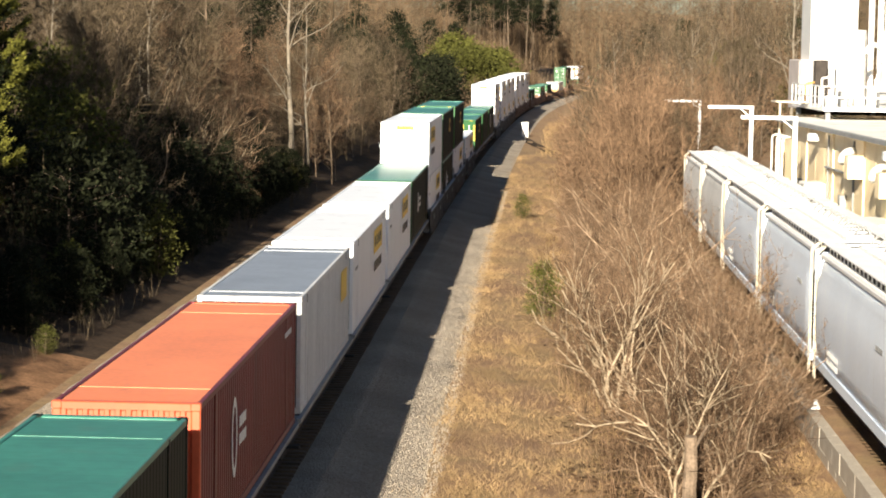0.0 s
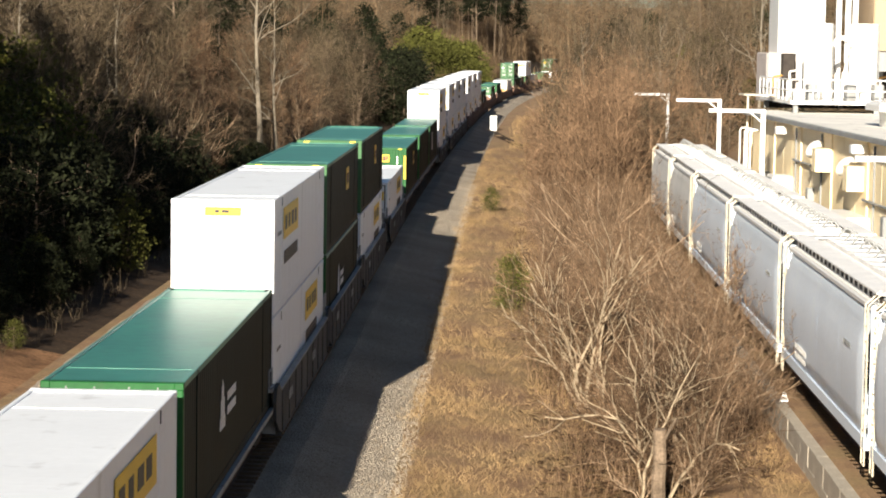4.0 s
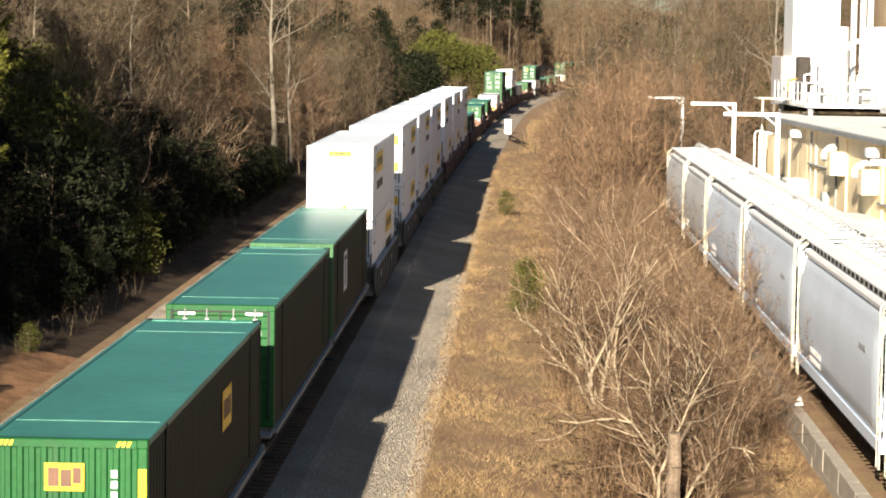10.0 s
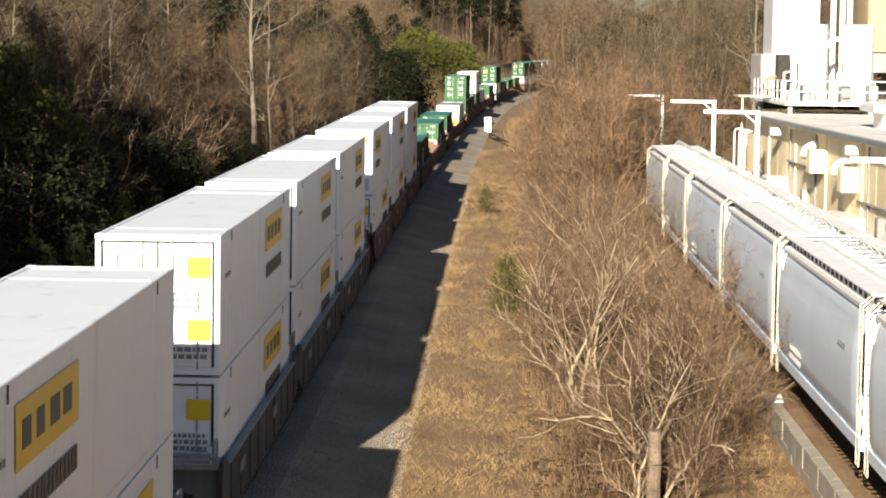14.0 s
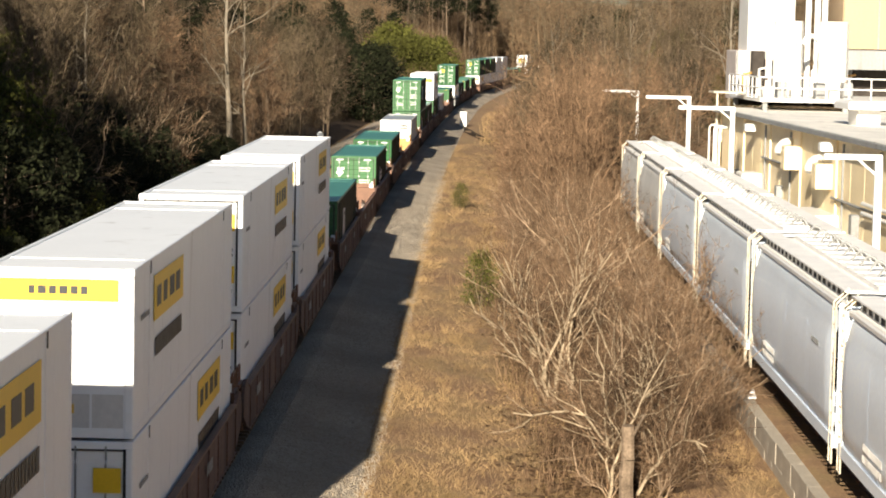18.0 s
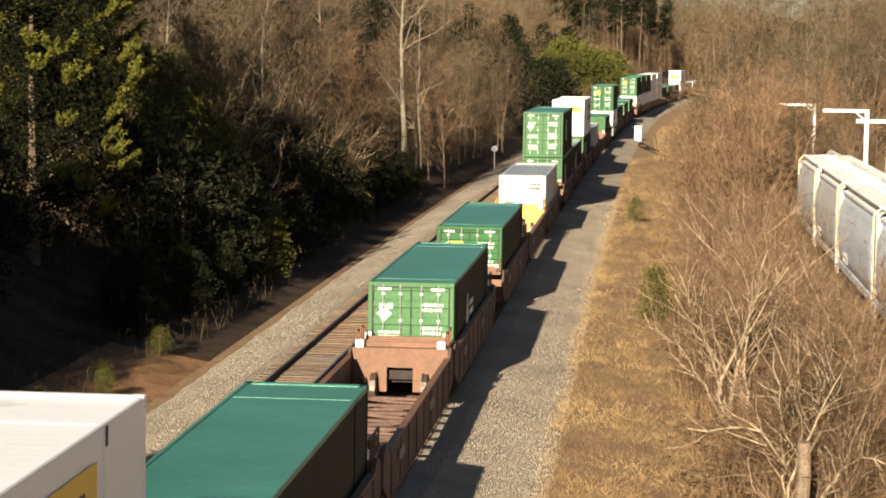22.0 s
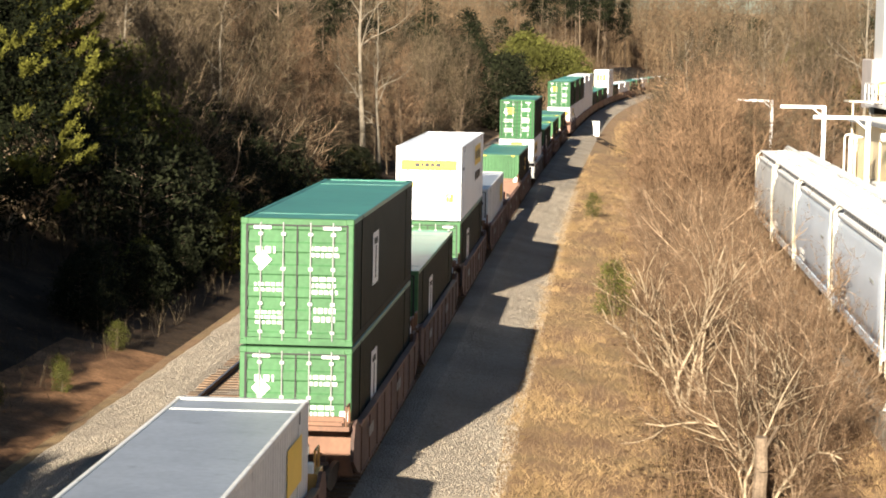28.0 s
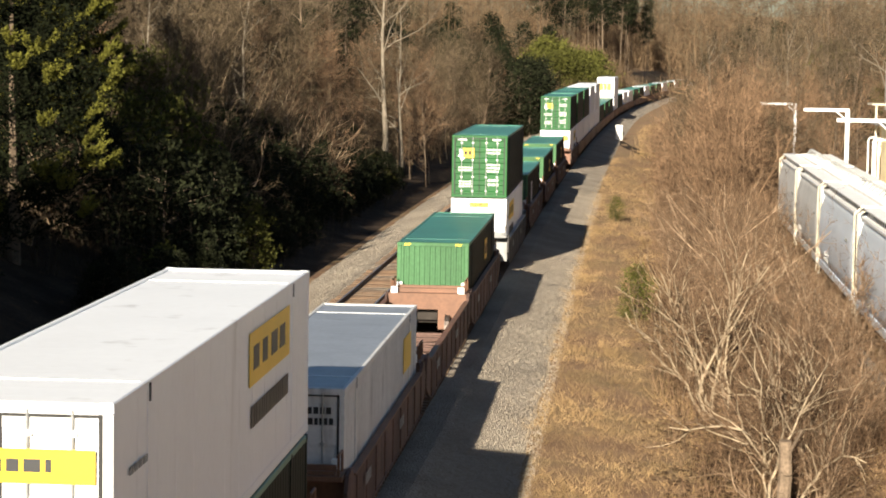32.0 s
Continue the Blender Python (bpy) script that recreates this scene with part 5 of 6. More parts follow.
def woods():
    rng = random.Random(21)
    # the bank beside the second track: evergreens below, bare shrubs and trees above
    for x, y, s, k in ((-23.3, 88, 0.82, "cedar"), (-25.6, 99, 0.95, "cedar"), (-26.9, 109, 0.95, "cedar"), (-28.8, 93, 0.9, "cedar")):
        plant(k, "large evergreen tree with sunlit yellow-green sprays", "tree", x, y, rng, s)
    y = 97.0
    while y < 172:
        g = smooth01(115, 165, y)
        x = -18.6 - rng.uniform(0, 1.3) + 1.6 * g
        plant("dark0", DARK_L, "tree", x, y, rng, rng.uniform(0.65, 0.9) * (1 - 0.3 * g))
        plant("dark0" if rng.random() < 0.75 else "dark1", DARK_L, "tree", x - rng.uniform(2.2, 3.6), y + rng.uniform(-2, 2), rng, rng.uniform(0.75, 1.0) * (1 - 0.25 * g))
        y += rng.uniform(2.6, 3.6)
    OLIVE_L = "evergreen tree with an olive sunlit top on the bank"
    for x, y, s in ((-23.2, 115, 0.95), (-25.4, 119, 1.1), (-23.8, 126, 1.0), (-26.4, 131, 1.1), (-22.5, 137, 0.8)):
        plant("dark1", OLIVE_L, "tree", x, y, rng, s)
    for i in range(46):
        plant(f"bush{i % 3}", "leafless purple-brown shrub on the shaded bank", "shrub", rng.uniform(-28, -19.5), rng.uniform(90, 160), rng, rng.uniform(0.9, 1.35))
    for x, y, s in ((-20.4, 143, 1.15), (-19.4, 139, 0.95), (-21.6, 150, 1.1)):
        plant("hero0", "leaning pale-limbed leafless shrub on the bank", "shrub", x, y, rng, s)
    for x, y, s in ((-24.0, 142, 1.0), (-27.5, 131, 0.9), (-29.5, 150, 1.05)):
        plant("pale1", "pale-barked leafless tree on the bank", "tree", x, y, rng, s)
    for x, y, s in ((-18.3, 172, 1.0), (-17.4, 176, 0.7)):
        plant("pale0", "tall pale-barked leafless tree with forking limbs", "tree", x, y, rng, s)
    for i in range(40):
        plant(f"young{i % 3}", YOUNG_L, "tree", rng.uniform(-36, -21), rng.uniform(105, 200), rng, rng.uniform(0.8, 1.2))
    for i in range(52):
        plant(f"bare{i % 5}", BARE_L, "tree", rng.uniform(-62, -27), rng.uniform(110, 270), rng, rng.uniform(0.75, 1.1))
    for i in range(44):
        plant(f"young{i % 3}", YOUNG_L, "tree", rng.uniform(-26, -15.8), rng.uniform(168, 300), rng, rng.uniform(0.7, 1.1))
    for i in range(28):
        plant("dark0", DARK_L, "tree", rng.uniform(-22, -14.4), rng.uniform(288, 338), rng, rng.uniform(1.2, 1.65))
    for i in range(14):
        plant("dark0", DARK_L, "tree", rng.uniform(-34, -22), rng.uniform(240, 338), rng, rng.uniform(1.1, 1.6))
    for i in range(14):
        plant("olive", "sunlit olive-green evergreen bush beside the far line", "bush", rng.uniform(-29, -15.5), rng.uniform(465, 505), rng, rng.uniform(1.0, 1.65))
    for i in range(16):
        plant("pine", "tall pine with a straight pale trunk and high crown", "tree", rng.uniform(-45, -23), rng.uniform(590, 660), rng, rng.uniform(1.1, 1.35))
    for i in range(26):
        plant("pine", "tall pine with a straight pale trunk and high crown", "tree", rng.uniform(-60, -23), rng.uniform(670, 730), rng, rng.uniform(0.75, 1.0))
    # tall evergreens added out of view on the bank to shade the cutting
    for x, yy, s in BANK_SHADE_TREES + NEAR_SHADE_TREES:
        plant("cedar1", "unseen evergreen tree added to shade the cutting", "tree", x, yy, rng, s)
    # the thicket between the ballast and the retaining wall
    for i in range(205):
        y = 57 + 88 * ((i + rng.random()) / 205) ** 1.1
        lo = 2.9 - 0.012 * (y - 75)
        hi = 7.2
        x = rng.uniform(lo, hi) if rng.random() < 0.75 else lo + abs(rng.gauss(0, 1.6))
        h = rng.uniform(0.6, 1.0) * (0.72 + 0.45 * smooth01(58, 78, y) + 0.25 * smooth01(80, 140, y)) * (0.55 + 0.45 * smooth01(lo, lo + 2.0, x))
        if y < 65 and x > 5.0:
            continue
        plant(f"sap{i % 5}", SAP_L, "shrub", min(x, hi), y, rng, h)
    for i in range(46):
        y = rng.uniform(66, 142)
        plant(f"sap{i % 5}", SAP_L, "shrub", rng.uniform(5.6, 7.5), y, rng, rng.uniform(0.55, 0.8) * (0.75 + 0.3 * smooth01(66, 90, y)))
    for x, y, k, s in ((2.9, 72.4, 0, 0.95), (3.9, 58.5, 1, 0.95), (2.2, 76.5, 0, 0.8), (4.6, 66.0, 1, 0.8), (4.9, 62.5, 0, 0.75)):
        plant(f"hero{k}", "many-stemmed leafless shrub with pale twisted stems", "shrub", x, y, rng, s)
    for i in range(30):
        y = rng.uniform(150, 262)
        plant(f"young{i % 3}", YOUNG_L, "tree", rng.uniform(3.5, 15), y, rng, rng.uniform(0.6, 0.95))
    plant("shrublet", "small green cedar bush in the dry grass", "bush", 0.45, 97.5, rng, 1.1)
    plant("shrublet", "small green cedar bush in the dry grass", "bush", -0.9, 152, rng, 0.7)
    # low dark evergreens added to darken the foot of the bank like shade
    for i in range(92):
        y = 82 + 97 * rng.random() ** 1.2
        plant("dark1" if i % 9 == 0 else "dark0", "low evergreen bush added to darken the foot of the bank", "bush", -16.9 - rng.uniform(0, 2.6), y, rng, rng.uniform(0.2, 0.45))
    for x, y in ((-16.5, 79), (-16.9, 72), (-16.2, 69.5), (-17.3, 66)):
        plant("shrublet", "low green weed on the bare soil", "plant", x, y, rng, rng.uniform(0.3, 0.45))
    # woods beyond the yard
    for i in range(50):
        plant(f"bare{i % 5}", BARE_L, "tree", rng.uniform(10, 75), rng.uniform(190, 330), rng, rng.uniform(0.7, 1.1))
    for i in range(34):
        plant(f"young{i % 3}", YOUNG_L, "tree", rng.uniform(6, 45), rng.uniform(185, 330), rng, rng.uniform(0.8, 1.2))
    # evergreens added to stand in for the dark gaps between the bare trees
    for i in range(14):
        plant("dark0" if i % 3 else "dark1", "evergreen tree added to darken the woods behind the yard", "tree", rng.uniform(22, 48), rng.uniform(250, 330), rng, rng.uniform(1.0, 1.5))
    for x, y, s, k in ((6.8, 205, 0.85, 1), (12.5, 190, 0.9, 1), (19.5, 185, 0.95, 0), (22.5, 196, 0.8, 0), (15.5, 230, 0.9, 1)):
        plant(f"pale{k}", "pale-barked leafless tree behind the yard", "tree", x, y, rng, s)
    for i in range(26):
        plant("dark0", "dark evergreen tree in the distant woods", "tree", rng.uniform(-75, -24), rng.uniform(345, 560), rng, rng.uniform(1.3, 2.1))
    for i in range(12):
        plant("dark0", "dark evergreen tree in the distant woods", "tree", rng.uniform(8, 60), rng.uniform(345, 560), rng, rng.uniform(1.2, 2.0))
    # dark evergreens among the bare trees up the bank
    for i in range(44):
        plant("dark0" if i % 4 else "cedar1", "dark evergreen tree among the bare woods", "tree", rng.uniform(-58, -29), rng.uniform(125, 290), rng, rng.uniform(0.85, 1.15) * (1.45 if i % 4 else 0.75))


# places and sizes of the unseen shade trees, up the bank and nearer the overpass
BANK_SHADE_TREES = ((-41, 70, 0.9), (-46, 74, 1.0), (-39, 83, 0.7), (-45, 90, 0.95), (-51, 82, 1.1), (-38, 90, 0.65), (-36.5, 104, 0.5))
NEAR_SHADE_TREES = ((-29, 63, 0.5), (-33, 68, 0.5), (-36, 66, 0.62), (-28, 62, 0.52), (-29.5, 50, 0.7), (-31, 38, 0.88), (-33, 26, 1.0), (-36.5, 46, 0.95), (-31.0, 43, 0.8), (-27.5, 56, 0.62), (-28.0, 21, 0.78), (-23.8, 14, 0.64), (-28.0, 17, 0.66), (-18.2, 10, 0.66), (-13.4, 2.0, 0.64), (-23, 4, 0.8), (-32.5, 10, 0.9), (-23.5, 57, 0.5), (-22.6, 62, 0.45), (-25.5, 52, 0.6), (-22.0, 66, 0.5), (-24.8, 64, 0.5), (-23.7, 68, 0.56), (-22.4, 74, 0.42), (-21.5, 31, 0.5), (-19.5, 24, 0.55), (-24.0, 38, 0.6), (-19.3, 28, 0.52), (-17.0, 20, 0.55), (-16.6, 25, 0.6), (-15.4, 17, 0.6), (-21.0, 36, 0.5))


def far_woods(name, label, count, x0, x1, y0, y1, seed, material, h0=13, h1=22, clear=15.0, wide=1.0):
    """Uncountable distant leafless trees."""
    rng = random.Random(seed)
    tb, sl = [], []
    for i in range(count):
        y = rng.uniform(y0, y1)
        x = rng.uniform(x0, x1)
        if -clear < x < 3.0:
            continue
        x += bend(y)
        z = ground_z(x, y)
        h = rng.uniform(h0, h1) * (0.65 if rng.random() < 0.3 else 1.0)
        r = rng.uniform(0.05, 0.13) * wide
        foot, mid = Vector((x, y, z - 0.3)), Vector((x + rng.gauss(0, 0.5), y, z + h * 0.5))
        top = Vector((mid.x + rng.gauss(0, 1.0), y, z + h))
        tb.append((*foot, *mid, r, r * 0.6))
        tb.append((*mid, *top, r * 0.6, 0.02))
        for k in range(17):
            u = rng.uniform(0.15, 0.97)
            p = foot.lerp(mid, u * 2) if u < 0.5 else mid.lerp(top, u * 2 - 1)
            a = rng.uniform(0, 6.28)
            ln = h * rng.uniform(0.12, 0.3)
            d = Vector((math.cos(a), math.sin(a), rng.uniform(0.1, 1.1))).normalized()
            q = p + d * ln
            sl.append((*p, *q, 0.09 * wide))
            for _ in range(9):
                s = p.lerp(q, rng.uniform(0.25, 1.0))
                w = (d * 0.6 + Vector((rng.gauss(0, 0.7), rng.gauss(0, 0.7), rng.gauss(0.05, 0.5)))).normalized() * ln * rng.uniform(0.2, 0.6)
                sl.append((*s, *(s + w), 0.055 * wide))
    v, f = tubes(tb, 4)
    vv, ff = blades(sl, np.random.default_rng(seed))
    f += [[i + len(v) for i in t] for t in ff]
    me = raw(v + vv, f)
    me.materials.append(material)
    tagged(new(name, me), label, "woods", kind="stuff")


def far_thicket():
    """The tall thicket past the yard: many-stemmed shrubs that run together into one twiggy mass."""
    rng = random.Random(52)
    stems, rows = [], []
    for i in range(210):
        y = 138 + 145 * ((i + rng.random()) / 210) ** 1.1
        lo = max(3.5 - 0.0135 * (y - 75), 2.1) + 2.8 * smooth01(185, 262, y)
        x = lo + (5.5 + 8 * smooth01(138, 170, y)) * rng.random() ** 1.25
        if y < 178:
            x = min(x, 0.05 * y - rng.uniform(0, 1.2))
        edge = smooth01(lo - 0.5, lo + 3.5, x)
        top = (3.2 + 5.6 * edge) * rng.uniform(0.75, 1.1) * (1 + 0.1 * smooth01(150, 200, y))
        foot = Vector((x + bend(y), y, 0))
        foot.z = ground_z(foot.x, y) - 0.1
        for k in range(6):
            a, l = rng.uniform(0, 6.28), rng.uniform(0.05, 0.42)
            d = Vector((math.cos(a) * l, math.sin(a) * l, 1)).normalized()
            h = top * rng.uniform(0.65, 1.0)
            seg, pts = shoot(foot + Vector((rng.gauss(0, 0.4), rng.gauss(0, 0.4), 0)), d, h, 0.055, 5, rng, 0.14, 0.05, 0.74)
            stems += seg
            for m in range(13):
                p, d2, r2 = pts[rng.randint(1, 5)]
                ln = h * rng.uniform(0.12, 0.3)
                e = p + side_way(d2, radians(rng.uniform(20, 55)), rng) * ln
                rows.append((*p, *e, 0.045))
                for q in range(9):
                    s = p.lerp(e, rng.uniform(0.15, 1.0))
                    w = side_way((e - p).normalized(), radians(rng.uniform(15, 60)), rng) * rng.uniform(0.3, 1.0)
                    rows.append((*s, *(s + w), 0.032))
    v, f = tubes(stems, 3)
    vv, ff = blades(rows, np.random.default_rng(52))
    f += [[i + len(v) for i in t] for t in ff]
    me = raw(v + vv, f)
    me.materials.append(M_REDTWIG)
    tagged(new("far_thicket", me), "tall reddish-brown leafless thicket past the yard", "thicket", kind="stuff")


def brush(name, label, x0, x1, y0, y1, count, h0, h1, material, seed, width=0.016):
    """Uncountable thin stems and twigs over a stretch of ground."""
    rng = random.Random(seed)
    rows = []
    for i in range(count):
        y = y0 + (y1 - y0) * rng.random()
        x = rng.uniform(x0, x1) + abs(rng.gauss(0, 0.5)) + 1.1 * noise.noise((y * 0.13, seed * 1.7, 0.4))
        x = min(x, x1 + 0.3) + bend(y)
        if y < 64 and x > 5.0:
            continue
        z = ground_z(x, y)
        h = rng.uniform(h0, h1)
        p = Vector((x, y, z - 0.05))
        e = p + Vector((rng.gauss(0, 0.22), rng.gauss(0, 0.22), 1)) * h
        rows.append((*p, *e, width * 1.4))
        for _ in range(5):
            s = p.lerp(e, rng.uniform(0.2, 0.95))
            w = Vector((rng.gauss(0, 0.5), rng.gauss(0, 0.5), rng.uniform(0.2, 0.9))) * h * rng.uniform(0.12, 0.35)
            rows.append((*s, *(s + w), width))
    v, f = blades(rows, np.random.default_rng(seed))
    me = raw(v, f)
    me.materials.append(material)
    tagged(new(name, me), label, "undergrowth", kind="stuff")


def grass():
    """Dead grass: bent straws in tufts over the strip beside the ballast."""
    rng = random.Random(77)
    rows = []
    for i in range(19000):
        y = 52 + 190 * rng.random() ** 1.7
        x = rng.uniform(-2.3, 7.9) if rng.random() < 0.9 else rng.gauss(-2.4, 0.25)
        if noise.noise((x * 0.6, y * 0.09, 9.0)) < 0.35 * rng.gauss(-0.35, 1):
            continue
        wx = x + bend(y)
        z = max(ground_z(wx, y), -0.74 - 0.2 * (x + 2.95)) if x < -2.5 else ground_z(wx, y)
        for _ in range(9):
            p = Vector((wx + rng.gauss(0, 0.16), y + rng.gauss(0, 0.2), z - 0.03))
            h = rng.uniform(0.04, 0.27)
            a = rng.uniform(0, 6.28)
            m = rng.uniform(0.3, 1.6)
            rows.append((*p, p.x + math.cos(a) * h * m, p.y + math.sin(a) * h * m, p.z + h, 0.014))
    for i in range(900):
        y = 54 + 150 * rng.random() ** 1.6
        x = rng.uniform(-2.0, 4.5)
        if noise.noise((x * 0.4, y * 0.06, 3.0)) < 0.05:
            continue
        wx = x + bend(y)
        for _ in range(26):
            p = Vector((wx + rng.gauss(0, 0.11), y + rng.gauss(0, 0.11), ground_z(wx, y) - 0.03))
            h, a, m = rng.uniform(0.2, 0.55), rng.uniform(0, 6.28), rng.uniform(0.2, 1.1)
            rows.append((*p, p.x + math.cos(a) * h * m, p.y + math.sin(a) * h * m, p.z + h, 0.016))
    v, f = blades(rows, np.random.default_rng(4))
    me = raw(v, f)
    me.materials.append(M_STRAW)
    tagged(new("dead_grass", me), "matted straw-coloured dead grass beside the ballast", "grass", kind="stuff")


def fallen_leaves():
    """Dark leaves on the ground under and around the thicket."""
    rng = random.Random(83)
    v, f = [], []
    for i in range(17000):
        y = 55 + 105 * rng.random() ** 1.3
        x = 2.2 + 0.006 * y + abs(rng.gauss(0, 3.2)) - abs(rng.gauss(0, 0.9)) + 0.9 * noise.noise((y * 0.2, 3.0, 1.0))
        if x > 7.6 or (y < 61 and x > 4.8):
            continue
        z = ground_z(x, y) + rng.uniform(0.015, 0.05)
        a, s, b = rng.uniform(0, 6.28), rng.uniform(0.06, 0.16), len(v)
        for k in range(4):
            r = s * (1.0 if k % 2 else 0.55)
            v.append((x + math.cos(a + k * 1.57) * r, y + math.sin(a + k * 1.57) * r * 1.3, z + rng.gauss(0, 0.018)))
        f += [(b, b + 1, b + 2), (b, b + 2, b + 3)]
    me = raw(v, f)
    me.materials.append(M_LEAVES)
    tagged(new("fallen_leaves", me), "dark brown fallen leaves under the thicket", "leaves", kind="stuff")


woods()
far_thicket()
fallen_leaves()
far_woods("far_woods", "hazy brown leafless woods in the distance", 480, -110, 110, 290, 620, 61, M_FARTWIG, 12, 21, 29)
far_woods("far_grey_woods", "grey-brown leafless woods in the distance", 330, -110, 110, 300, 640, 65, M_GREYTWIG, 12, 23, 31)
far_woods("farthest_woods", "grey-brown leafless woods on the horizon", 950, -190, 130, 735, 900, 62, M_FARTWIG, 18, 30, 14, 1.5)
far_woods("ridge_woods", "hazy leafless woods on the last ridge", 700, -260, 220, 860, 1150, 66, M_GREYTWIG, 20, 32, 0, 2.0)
far_woods("bank_woods", "brown leafless woods up the bank", 260, -110, -34, 120, 330, 63, M_TWIG, 11, 18)
far_woods("yard_woods", "brown leafless woods behind the yard", 170, 30, 130, 175, 330, 64, M_TWIG, 11, 18)
brush("thicket_twigs", "reddish-brown leafless undergrowth beside the yard wall", 1.4, 7.4, 58, 200, 13000, 0.4, 2.2, M_REDTWIG, 41, 0.013)
brush("strip_weeds", "dry brown weed stalks on the grass strip", -2.0, 2.6, 54, 240, 2600, 0.15, 0.7, M_REDTWIG, 45, 0.01)
brush("far_thicket_twigs", "reddish-brown leafless undergrowth past the yard", 2.6, 16, 145, 270, 5200, 0.8, 3.6, M_REDTWIG, 46, 0.025)
brush("bank_twigs", "brown leafless undergrowth along the wooded bank", -32, -18.6, 88, 330, 8000, 0.8, 4.6, M_TWIG, 42, 0.022)
brush("bank_foot_twigs", "dark leafless brambles at the foot of the bank", -19.5, -16.3, 64, 175, 900, 0.3, 1.3, M_TWIG, 48, 0.014)
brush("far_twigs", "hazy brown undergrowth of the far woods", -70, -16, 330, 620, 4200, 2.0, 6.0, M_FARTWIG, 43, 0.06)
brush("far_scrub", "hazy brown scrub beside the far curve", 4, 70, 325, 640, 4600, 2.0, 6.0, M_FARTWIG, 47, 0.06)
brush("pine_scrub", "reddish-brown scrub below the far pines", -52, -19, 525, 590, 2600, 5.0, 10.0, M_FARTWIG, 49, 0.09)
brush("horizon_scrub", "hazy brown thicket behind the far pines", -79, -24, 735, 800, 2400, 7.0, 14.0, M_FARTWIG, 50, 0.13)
brush("mound_grass", "brown weeds over the far bank", -1.0, 9, 240, 330, 3000, 0.3, 1.0, M_STRAW, 44, 0.03)
grass()

# ---- the yard: wall, hopper cars, loading building ----
def yard():
    wall = tagged(new("retaining_wall"), "low retaining wall of weathered concrete blocks along the yard", "wall", kind="structure")
    blk = Shape().chamfer(-0.22, 0.22, -0.747, 0.747, 0, 0.567, 0.012).mesh()
    blk.materials.append(M_CONCRETE)
    rng = random.Random(8)
    for i in range(66):
        for r in range(3):
            o = new("block", blk)
            o.parent = wall
            o.matrix_basis = pose(8.3 + rng.uniform(-0.015, 0.015), 48.5 + i * 1.5 + (0.75 if r % 2 else 0), -1.95 + r * 0.57, 0, 0, rng.uniform(-0.3, 0.3))
    part("wall_core", Shape().box(8.18, 8.42, 46, 150, -2.0, -0.3), M_CONCRETE, wall)
    me = Shape().box(8.5, 34, 20, 185, -0.6, -0.17).mesh()
    me.materials.append(M_YARD)
    tagged(new("yard_floor", me), "dark gravel yard under the hopper cars", "gravel yard", kind="structure")
    tr = tagged(new("track_yard"), "yard track under the grey hopper cars", "railway track", kind="structure")
    for s in (-0.755, 0.755):
        part("rail", Shape().box(YARD_X + s - 0.036, YARD_X + s + 0.036, 20, 172, -0.165, 0.0), M_RAIL, tr)
    ties = Shape()
    for i in range(280):
        ties.box(YARD_X - 1.25, YARD_X + 1.25, 22 + i * 0.53, 22.22 + i * 0.53, -0.24, -0.15)
    part("ties", raw(ties.v, ties.f), M_TIE, tr, kind="stuff")


YARD_X = 10.05


